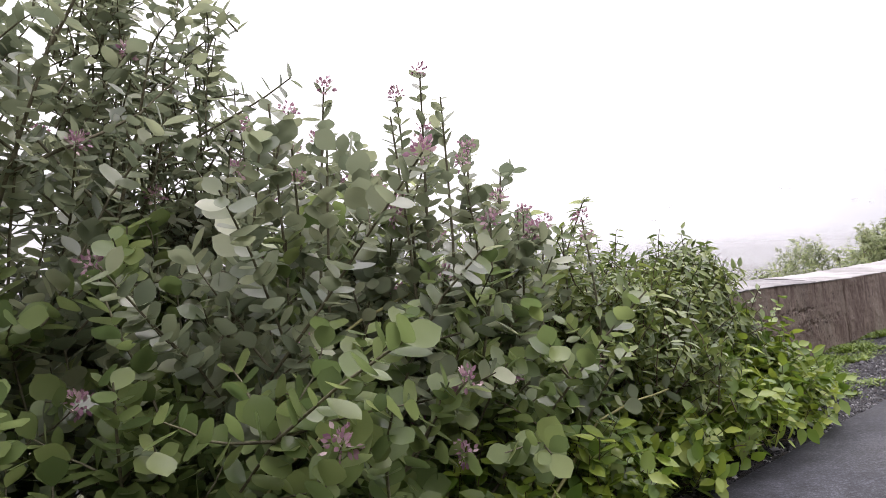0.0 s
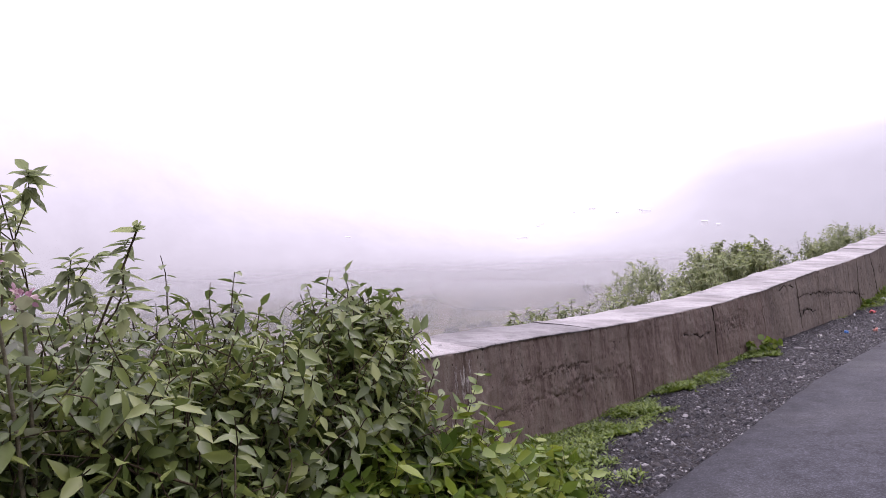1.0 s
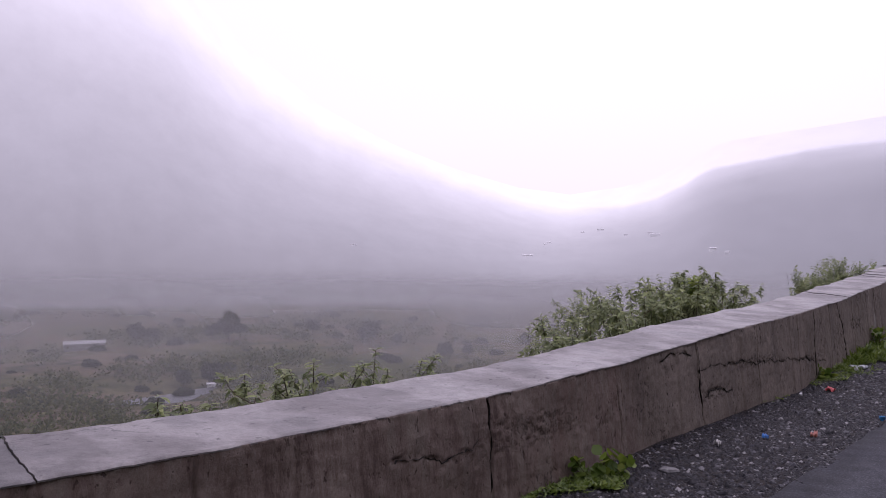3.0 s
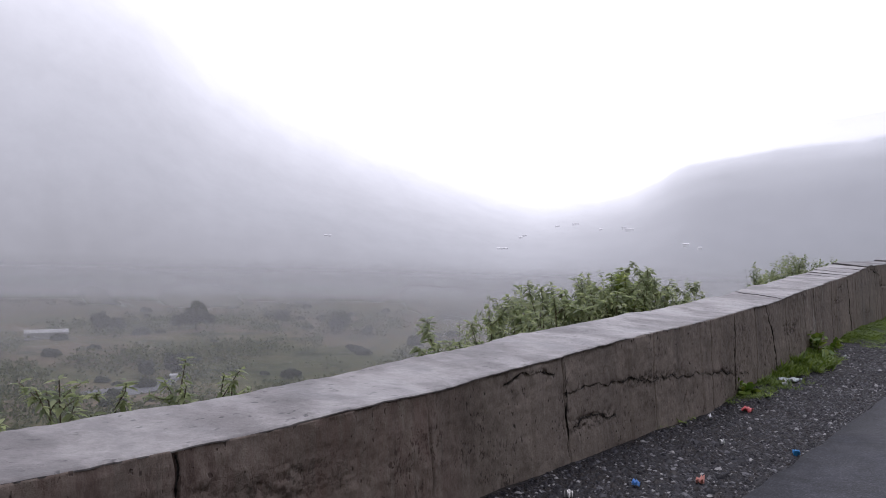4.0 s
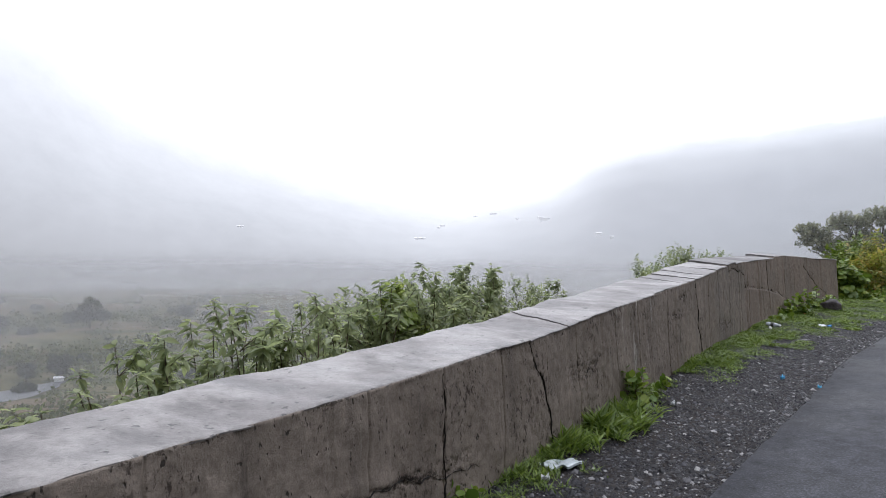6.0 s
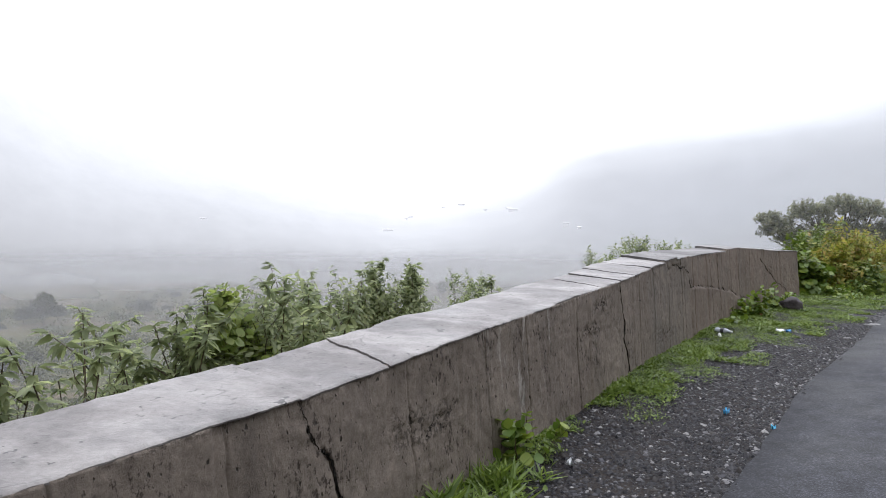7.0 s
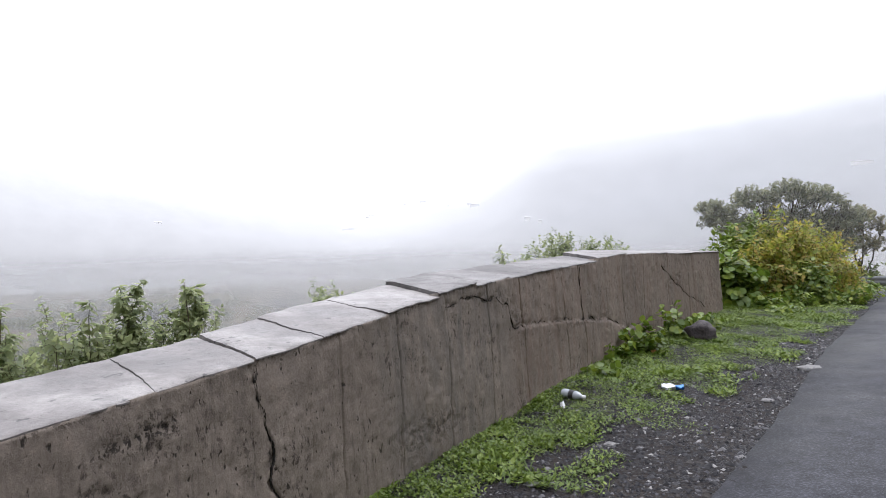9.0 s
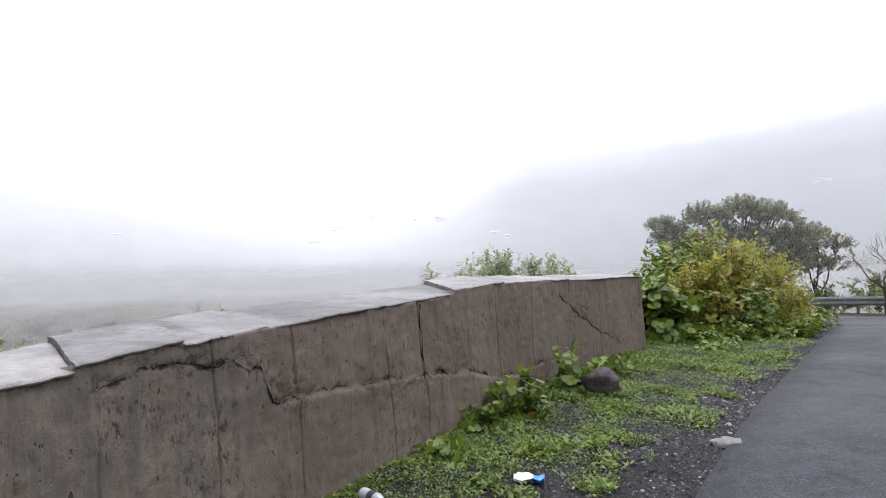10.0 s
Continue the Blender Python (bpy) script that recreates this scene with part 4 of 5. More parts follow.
for k, (s, c, top, r) in enumerate([(1.5, 3.3, 2.6, .75), (2.3, 3.5, 2.45, .5), (1.0, 3.1, 2.3, .7), (2.3, 3.4, 1.5, .6), (2.65, 3.5, 2.2, .34)]):
    dome("tall_shrub", "tall dense shrub with small dark oval leaves", s, c, top, r, 160 + k, OVATE, .09, M_LEAF_BIG, 105, 1.1, .05, .34, 9, group="tall shrubs", bark=M_BARK, low=-.8, stem_r=.014)
# bushy lantana-like growth hiding the end of the wall
LANT = "dense leafy roadside bush with drooping pointed green leaves"
for k, (s, c, top, r, n) in enumerate([(4.0, 3.2, 1.02, .62, 130), (4.55, 3.1, .93, .62, 140), (5.15, 3.0, .82, .56, 130), (5.7, 2.95, .86, .42, 110), (6.0, 3.05, .66, .34, 80), (4.3, 2.5, .84, .5, 130), (4.85, 2.5, .78, .46, 130), (5.4, 2.55, .70, .44, 120),
                                       (3.6, 3.7, 1.05, .7, 110), (4.4, 3.8, .9, .7, 110), (5.3, 3.7, .7, .6, 90), (5.95, 2.6, .2, .36, 80), (4.5, 2.3, .66, .5, 110), (5.65, 2.68, .84, .28, 60), (3.9, 2.7, .95, .5, 110)]):
    dome("bush", LANT, s, c, top, r, 200 + k, POINT, .078, M_LEAF_LANT, int(n * 1.3), r * 1.25, .042, .34, 8, group="leafy roadside bushes", droop=.28)
LOWB = "low bright green leafy weed at the road edge"
for k, (s, c, top, r, n) in enumerate([(5.75, 2.4, .36, .36, 60), (5.2, 2.3, .36, .4, 60), (4.3, 2.1, .2, .4, 60), (4.9, 2.12, .16, .4, 60), (5.4, 2.15, .15, .38, 60), (5.85, 2.2, .1, .34, 60), (6.25, 2.35, .02, .3, 50), (6.7, 2.45, -.12, .25, 40), (3.7, 2.05, .2, .4, 60), (3.0, 2.05, .2, .4, 50), (2.3, 2.05, .15, .4, 50), (1.6, 2.05, .15, .4, 50)]):
    dome("weed", LOWB, s, c, top, r, 300 + k, OVATE, .095, M_LEAF_LOW, n, r, .05, .26, 6, base=float(zg(s)), group="road edge weeds", category="weed", stem_r=.006)


def herb(label, s, c, top, stems, leaf_len, material, seed, base=None, spread=.22):
    """Slender stems, each ending in a drooping rosette of long leaves."""
    rng = np.random.RandomState(seed)
    z0 = gz(s, c) if base is None else base
    ob = empty("herb", P(s, c, z0 - .03))
    lines, lp, lw, lu, ls = [], [], [], [], []
    for k in range(stems):
        a = rng.uniform(0, 6.283)
        h = (top - z0) * (1.0 if k == 0 else rng.uniform(.6, .97))
        line = grow(rng, (math.cos(a) * .06, math.sin(a) * .06, 0), (math.cos(a) * spread * .8, math.sin(a) * spread * .8, 1), h, 8, .07)
        lines.append((line, .008, .004))
        ends = [line]
        for _ in range(rng.randint(2, 6)):
            b = rng.uniform(0, 6.283)
            tw = grow(rng, line[rng.randint(4, 8)], (math.cos(b), math.sin(b), .9), h * rng.uniform(.10, .24), 4, .14)
            lines.append((tw, .004, .003))
            ends.append(tw)
        for e in ends:
            for lev in range(5):
                n = rng.randint(4, 8)
                t = rng.uniform(0, 6.283, n)
                q = e[-1] - unit(e[-1] - e[-2]) * lev * rng.uniform(.03, .06)
                lp.append(np.tile(q, (n, 1)) + rng.normal(0, .008, (n, 3)))
                lw.append(np.stack([np.cos(t), np.sin(t), rng.uniform(-.1, 1.1, n) - lev * .2], -1))
                lu.append(np.tile([0, 0, 1.0], (n, 1)) + rng.normal(0, .35, (n, 3)))
                ls.append(leaf_len * rng.uniform(.45, 1.15, n))
    tubes("stem", lines, M_TWIG, ob)
    leaves("foliage", np.concatenate(lp), np.concatenate(lw), np.concatenate(lu), np.concatenate(ls), DROOP, material, ob)
    return tagged(ob, label, "herb", "herbs behind the parapet")


for k, (s, c, top, n) in enumerate([(4.38, 2.99, 1.13, 1), (4.34, 2.69, 1.03, 2), (5.26, 4.96, 1.46, 1), (4.95, 5.1, 1.36, 4), (4.75, 5.0, 1.2, 4)]):
    herb("slender herb with drooping whorled leaves above the bushes", s, c, top, n, .085 if k < 2 else .12, M_LEAF_HERB, 250 + k, None, .04 if k < 3 else .12)


def cane(s, c, z, ds, dc, dz, seed):
    """A long pale arching stem leaning out of the bushes."""
    rng = np.random.RandomState(seed)
    ob = empty("cane", P(s, c, z))
    end = np.array(P(s + ds, c + dc, z + dz)) - np.array(P(s, c, z))
    t = np.linspace(0, 1, 9)[:, None]
    pts = end * t + np.array([0, 0, 1]) * (.16 * np.sin(t * 3.1)) + rng.normal(0, .008, (9, 3))
    tubes("stem", [(pts, .008, .004)], M_CANE, ob, 6)
    p, w = along(pts, .11, .3)
    p2, w2, u2 = pairs(rng, p, w, .5)
    leaves("foliage", p2, w2, u2, .085 * rng.uniform(.6, 1.1, len(p2)), BROAD, M_LEAF_BIG, ob)
    tagged(ob, "long pale yellow-green arching stem with few oval leaves", "shrub stem", "arching stems")


M_CANE = two_scale("pale_cane", (0.20, 0.20, 0.08), (0.28, 0.26, 0.12), (0.15, 0.14, 0.06), 6, 40, 0.7)
for k, row in enumerate([(2.7, 2.05, -.25, .9, .1, .45), (3.2, 2.0, -.3, 1.0, .0, .4), (3.9, 2.0, -.3, .9, .1, .4), (1.9, 2.05, -.2, .8, .1, .5), (2.2, 2.3, .2, 1.2, .2, .45)]):
    cane(*row, 260 + k)
# tall herbs behind the parapet
HERB = "tall slender green herb with drooping leaves behind the parapet"
rng0 = np.random.RandomState(5)
HERB_S = [9.6, 10.3, 11.3, 12.0, 12.5, 13.0, 14.3, 15.1, 15.6, 16.2, 16.7, 17.25, 17.7, 18.2, 18.6, 19.2, 19.65, 20.1]
HERB_Z = [.02, .18, .30, .24, .06, -.15, .12, .34, .32, .34, .48, .68, .62, .56, .66, .74, .76, .4]
for k, s in enumerate(np.concatenate([np.linspace(9.8, 12.4, 13), [14.3, 14.7, 15.1, 15.3, 15.6], np.linspace(15.9, 18.5, 15), [18.8, 19.1, 19.5, 19.65, 19.8]])):
    c = rng0.uniform(4.6, 5.3)
    top = np.interp(s, HERB_S, HERB_Z) + rng0.uniform(-.12, .06)
    herb(HERB, s, c, top, 2 + k % 2, .102 if s > 12.5 else .075, M_LEAF_HERB, 400 + k)
THICK = "thick light green bush growing behind the parapet"
for k, (s, c, top, r, n) in enumerate([(18.1, 5.0, .36, .36, 60), (18.7, 5.1, .55, .36, 70), (19.3, 5.1, .60, .36, 70), (19.6, 5.0, .42, .32, 60), (17.3, 5.1, .26, .38, 50), (16.5, 5.2, .06, .38, 45), (20.2, 5.3, .2, .4, 50), (21.0, 5.5, .08, .4, 50)]):
    dome("bush", THICK, s, c, top, r, 440 + k, POINT, .085, M_LEAF_HERB, n, .6, .055, .3, 8, group="bushes behind the parapet", droop=.25, lump=.3)
for k, (s, c, top, r, n) in enumerate([(21.6, 7.8, -.15, .5, 90), (22.3, 7.7, .12, .5, 110), (23.1, 7.7, .40, .55, 140), (24.0, 7.8, .55, .6, 170), (24.8, 7.8, .62, .55, 160), (25.4, 7.5, .60, .45, 140), (25.9, 7.6, .28, .4, 100), (28.0, 7.5, .33, .5, 110), (28.7, 7.7, .16, .45, 80), (24.6, 9.9, .42, .8, 130), (23.3, 9.9, .15, .8, 110), (31.3, 9.4, .32, .75, 110), (21.6, 9.6, -.3, .7, 80)]):
    dome("bush", "rounded light green bush on the slope beyond the parapet", s, c, top, r, 460 + k, OVATE, .10, M_LEAF_SLOPE, int(n * .75), 1.1, .055, .40, 8, group="bushes on the slope", droop=.15, lump=.30)
for k, (s, c, top) in enumerate([(24.75, 7.7, .74), (25.45, 7.4, .74), (23.2, 7.6, .66), (28.1, 7.4, .36), (24.2, 7.7, .62)]):
    herb("slender leafy shoots rising above the slope bush", s, c, top, 3, .12, M_LEAF_SLOPE, 475 + k, top - 1.4, .12)
for k, (s, top) in enumerate([(19.62, .80), (17.25, .72), (17.75, .66), (16.7, .52), (18.5, .70)]):
    herb(HERB, s, 5.0, top, 3, .095, M_LEAF_HERB, 490 + k, None, .12)
VINE = "yellow-green climbing vine with large round leaves"
for k, (s, c, top, r, n) in enumerate([(19.15, 5.15, .86, .24, 40), (19.0, 5.1, .66, .28, 36), (19.3, 5.0, .50, .26, 30)]):
    dome("vine", VINE, s, c, top, r, 480 + k, ROUND, .085, M_LEAF_VINE, n, .4, .07, .22, 5, category="vine", stem_r=.006)
# low bushes behind the far end of the wall
for k, (s, c, top, r, n) in enumerate([(37.6, 8.0, .72, .8, 110), (38.8, 7.9, 1.0, .85, 130), (40.6, 7.7, 1.26, .8, 140), (41.8, 7.1, 1.02, .9, 130), (43.2, 6.6, .85, .8, 110)]):
    dome("bush", "green bush with bare twigs beyond the parapet", s, c, top, r, 500 + k, OVATE, .12, M_LEAF_SLOPE, n, 1.1, .07, .45, 9, group="bushes beyond the parapet", lump=.3)
shrub("dry_bush", "leafless twigs standing among the bushes", 39.6, 7.8, 1.15 - gz(39.6, 7.8), .7, 5, OVATE, .06, M_LEAF_LANT, 505, .3, .8, 4, .012, category="bush", base=gz(39.6, 7.8), twig_len=.12)
# yellowing bush at the end of the wall
YEL = "dense yellow-green bush with rusty leaves at the end of the parapet"
for k, (s, c, top, r, n, mt, lf, sz) in enumerate([(30.6, 1.75, .98, .55, 110, M_LEAF_LOW, ROUND, .12), (31.3, 1.35, 1.2, .62, 150, M_LEAF_YEL, OVATE, .088), (32.2, 1.05, 1.42, .75, 190, M_LEAF_YEL, OVATE, .088), (33.2, .8, 1.36, .75, 180, M_LEAF_YEL, OVATE, .088), (34.2, .55, 1.12, .7, 150, M_LEAF_YEL, OVATE, .082),
                                                   (32.4, 1.8, 1.5, .7, 130, M_LEAF_LOW, OVATE, .10), (33.6, 1.6, 1.5, .7, 120, M_LEAF_LANT, OVATE, .11), (31.6, .75, .75, .5, 110, M_LEAF_LOW, OVATE, .10), (32.6, .42, .72, .5, 110, M_LEAF_YEL, OVATE, .082), (33.6, .25, .7, .5, 100, M_LEAF_YEL, OVATE, .082)]):
    dome("bush", YEL, s, c, top, r, 520 + k, lf, sz, mt, int(n * 1.3), max(r, (top + .05) * .6), .05, .34, 8, base=float(zg(s)) - .04, group="bushes at the wall end", low=-.7)
for k, (s, c, top, r) in enumerate([(30.4, 1.3, .36, .4), (31.0, .9, .32, .4), (31.5, .5, .28, .35), (32.2, .15, .3, .35), (33.0, -.02, .3, .3), (30.0, 1.0, .18, .3), (34.2, -.1, .3, .35)]):
    dome("weed", "low green leafy plant at the foot of the yellowing bush", s, c, top, r, 540 + k, OVATE, .085, M_LEAF_LOW, 60, r * .8, .05, .22, 5, base=float(zg(s)), category="weed", group="weeds at the wall end", low=-.1, stem_r=.006)


def tree(name, label, at, height, lobes, seed, leaf_len, material, shoots=120, bare_leaf=False):
    """Forked trunk, limbs to each lobe of the crown, and leafy shoots over the lobes."""
    rng = np.random.RandomState(seed)
    ob = empty(name, at)
    trunk = grow(rng, (0, 0, -.2), (rng.normal(0, .1), rng.normal(0, .1), 1), height * .4, 6, .08)
    tubes("trunk", [(trunk, height * .026, height * .018)], M_TWIG, ob, 8)
    lines, lp, lw, lu, ls = [], [], [], [], []
    for ds, dc, z, r, rz in lobes:
        mid = np.array([(ds - dc) / R2, (ds + dc) / R2, z])
        t = np.linspace(0, 1, 8)[:, None]
        fork = trunk[rng.randint(3, 7)]
        limb = fork * (1 - t) + mid * t + np.array([0, 0, -.12]) * np.sin(t * 3.1) * r + rng.normal(0, .03, (8, 3)) * (t > 0)
        lines.append((limb, height * .013, height * .005))
        d = unit(rng.normal(0, 1, (shoots, 3)))
        d[:, 2] = np.where(d[:, 2] < -.35, -d[:, 2], d[:, 2])
        k = rng.uniform(.2, 1, shoots) ** .45 * (1 + .2 * wave(d[:, 0] * 3, d[:, 1] * 3 + d[:, 2] * 2, seed + int(r * 100)))
        tip = mid + d * np.array([r, r, rz]) * k[:, None]
        way = unit(d + np.array([0, 0, .5]) + rng.normal(0, .35, d.shape))
        for q in range(shoots):
            ln = r * rng.uniform(.22, .4)
            tw = grow(rng, tip[q] - way[q] * ln, way[q], ln, 4, .18)
            lines.append((tw, height * .0028, height * .0012))
            if q % 12 == 0:
                lines.append((limb[rng.randint(5, 8)] * (1 - t) + tw[0] * t + rng.normal(0, .02, (8, 3)) * (t > 0) * (t < 1), height * .006, height * .0028))
            if not bare_leaf:
                p, w = along(tw, leaf_len * .4, .02)
                p2, w2, u2 = pairs(rng, p, w, .4)
                lp.append(p2), lw.append(w2), lu.append(u2), ls.append(leaf_len * rng.uniform(.6, 1.2, len(p2)))
    tubes("limb", lines, M_TWIG, ob, 3)["kind"] = "stuff"
    if not bare_leaf:
        leaves("crown", np.concatenate(lp), np.concatenate(lw), np.concatenate(lu), np.concatenate(ls), OVATE, material, ob)
    return tagged(ob, label, "tree")


TREE_AT = P(49.0, 1.6, gz(49.0, 1.6))
LOBES = [(48.1, 3.9, 1.30, .75, .42), (48.0, 4.2, 1.75, .55, .32), (48.6, 2.8, 2.05, .80, .42), (49.2, 1.5, 2.25, .85, .45), (49.7, .5, 2.05, .80, .42), (49.0, 2.0, 1.35, .95, .50), (49.5, .8, 1.15, .95, .5), (48.4, 3.1, .85, .85, .45), (50.0, -.2, 1.25, .75, .45), (49.2, 1.4, .5, 1.1, .5), (48.7, 2.6, .2, 1.0, .5), (49.8, 0, .35, .9, .5)]
tree("tree", "spreading tree with thin grey-green crown beside the bend", TREE_AT, 4.4, [(ls - 49.0, lc - 1.6, lz - TREE_AT.z + .12, r * 1.25, rz * 1.55) for ls, lc, lz, r, rz in LOBES], 610, .11, M_LEAF_TREE, 150)
BROWN_AT = P(51.5, -1.0, gz(51.5, -1.0))
tree("tree", "small round tree with sparse brownish leaves", BROWN_AT, 3.4, [(ds, dc, lz - BROWN_AT.z, r, rz) for ds, dc, lz, r, rz in [(0, .1, 1.5, .75, .55), (.2, -.6, 1.1, .7, .5), (-.1, .6, 1.0, .75, .55), (.1, 0, .4, 1.0, .6)]], 611, .10, M_LEAF_BROWN, 75)
tree("bare_tree", "leafless dark branching tree beside the bend", P(49.5, -2.9, -1.5), 3.4, [(0, 0, 2.4, 1.0, .7), (.4, .9, 2.0, .8, .5), (0, -.9, 2.1, .8, .6), (.3, .2, 1.4, 1.0, .5)], 612, .1, M_LEAF_TREE, 40, True)

# ---- grass and small ground plants ----
def ground_cover():
    rng = np.random.RandomState(14)
    n = 520000
    s = rng.uniform(3, 36, n)
    lo = road_c(s)
    hi = np.where(s < 29.8, wall_c(np.clip(s, 4, 29.8)) + .02, road_c(s) + 1.8)
    c = lo + (hi - lo) * rng.uniform(0, 1, n) ** .75
    edge = np.interp(s, [3, 6, 7.2, 8.4, 9.1, 9.6, 10.5, 11.3, 11.6, 15.8, 16.1, 16.5, 16.8, 17.4, 18.6, 19.0, 20.3, 21.0, 22.0, 23.5, 25.0, 26.0, 27.0, 28.0, 30.0, 36],
                     [2.0, 2.1, 2.33, 2.48, 2.62, 2.75, 2.74, 2.7, 2.95, 2.75, 2.45, 2.6, 2.3, 2.2, 2.3, 2.42, 2.38, 2.28, 2.05, 1.85, 1.45, 1.15, .85, .6, .15, -.3])
    lump = .22 * grain(s, c, .5, 41) + .14 * grain(s, c, .17, 42) + .08 * grain(s, c, .07, 45)
    tall = 1 + .8 * np.clip(grain(s, c, .25, 43), -.6, 1)
    loose = smooth(.35, .6, grain(s, c, .42, 46)) * smooth(-.75, -.1, c - edge) * smooth(19, 22, s) * .55
    want = np.maximum(smooth(-.06, .16, c - edge + lump) * (.35 + .65 * smooth(-.5, .1, grain(s, c, .13, 47))), loose)
    keep = rng.uniform(0, 1, n) < want * .9
    s, c, tall = s[keep], c[keep], tall[keep]
    z = verge_z(s, c)
    m = len(s)
    pos = np.stack([(s - c) / R2, (s + c) / R2, z], -1)
    a = rng.uniform(0, 6.283, m)
    way = np.stack([np.cos(a) * .6, np.sin(a) * .6, rng.uniform(.4, 1.4, m)], -1)
    blade = leaf_shape(.12, .01, .4, .3, 1)
    h = m // 2
    ob = leaves("grass", pos[:h], way[:h], np.tile([0, 0, 1.0], (h, 1)) + rng.normal(0, .3, (h, 3)), rng.uniform(.02, .065, h) * tall[:h] * np.interp(s[:h], [16, 16.8, 18.4, 19.2], [1, 2.6, 2.2, 1]), blade, M_GRASS, None)
    tagged(ob, "short bright green grass along the parapet foot", "grass", kind="stuff")
    way[h:, 2] *= .5
    ob = leaves("ground_weeds", pos[h:] + np.array([0, 0, .015]), way[h:], np.tile([0, 0, 1.0], (m - h, 1)), rng.uniform(.012, .034, m - h) * tall[h:], SMALL, M_GRASS, None)
    tagged(ob, "small clover-like green weeds on the shoulder", "weeds", kind="stuff")


ground_cover()


def gravel():
    rng = np.random.RandomState(15)
    n = 210000
    s = 3 + 31 * rng.uniform(0, 1, n)
    lo = road_c(s) - .05
    hi = np.where(s < 29.8, wall_c(np.clip(s, 4, 29.8)), road_c(s) + .8)
    c = lo + (hi - lo) * rng.uniform(0, 1, n) ** 1.15
    z = verge_z(s, c)
    ico = np.array([(1, 0, 0), (-1, 0, 0), (0, 1, 0), (0, -1, 0), (.25, .2, .8), (-.3, -.2, .75)], float)
    tri = np.array([(0, 2, 4), (2, 1, 5), (2, 5, 4), (1, 3, 5), (3, 0, 4), (3, 4, 5)])
    size = np.clip(rng.lognormal(-4.9, .5, n), .003, .03)
    V = ico[None] * rng.uniform(.6, 1.3, (n, 6, 1)) * size[:, None, None] * np.stack([rng.uniform(.7, 1.3, n), rng.uniform(.7, 1.3, n), rng.uniform(.5, .9, n)], -1)[:, None]
    yaw = rng.uniform(0, 6.283, n)[:, None]
    V = np.stack([V[..., 0] * np.cos(yaw) - V[..., 1] * np.sin(yaw), V[..., 0] * np.sin(yaw) + V[..., 1] * np.cos(yaw), V[..., 2]], -1)
    V = V + np.stack([(s - c) / R2, (s + c) / R2, z + size * .05], -1)[:, None]
    F = (tri[None] + (np.arange(n) * 6)[:, None, None]).reshape(-1, 3)
    ob = link_mesh("gravel", V.reshape(-1, 3), F, M_STONE, smooth_shade=False)
    tagged(ob, "loose dark grey crushed stone chips", "gravel", kind="stuff")


gravel()

# ---- guard rail at the bend ----
def guard_rail():
    M_RAIL = plain("galvanised_steel", (0.22, 0.23, 0.24), 0.6, 0.3)
    ob = empty("guard_rail", P(48.6, -2.5, -1.2))
    org = np.array(ob.location)
    pts = [np.array(P(s, c, -1.42)) for s, c in [(48.4, .2), (49.3, -1.2), (49.9, -2.9), (50.1, -4.6), (49.8, -6.6)]]
    prof = [(0, .45), (.05, .50), (.05, .55), (0, .6), (.05, .65), (.05, .70), (0, .75)]
    V = []
    for p in pts:
        for d, h in prof:
            V.append(p + np.array([-d / R2, -d / R2, h]) - org)
    link_mesh("rail_beam", V, grid_faces(len(pts), len(prof)), M_RAIL, ob)
    for k in range(len(pts) - 1):
        for f in (0, .5):
            p = pts[k] * (1 - f) + pts[k + 1] * f
            bm = bmesh.new()
            bmesh.ops.create_cube(bm, size=1, matrix=Matrix.Translation(Vector(p - org) + Vector((.06, .06, .2))) @ Matrix.Diagonal((.08, .08, 1.1, 1)))
            bmesh.ops.bevel(bm, geom=bm.edges[:], offset=.01, segments=1, affect="EDGES")
            part("post", bm, M_RAIL, ob)
    tagged(ob, "low grey steel guard rail along the outer bend", "guard rail")


guard_rail()

for k, (s, c, h) in enumerate([(50.5, -1.2, 1.5), (51.5, -3.0, 1.7), (52.0, -5.0, 1.6), (50.0, .6, 1.3), (54.0, -4.0, 2.2), (53.0, -7.0, 2.0)]):
    z0 = gz(s, c)
    shrub("bush", "dense green bush growing behind the guard rail", s, c, max(1.2, -1.0 - z0 + h * .6), 1.8, 18, OVATE, .13, M_LEAF_LANT, 640 + k, .09, .1, 6, .012, category="bush", group="bushes behind the guard rail", twig_len=.3, base=z0)

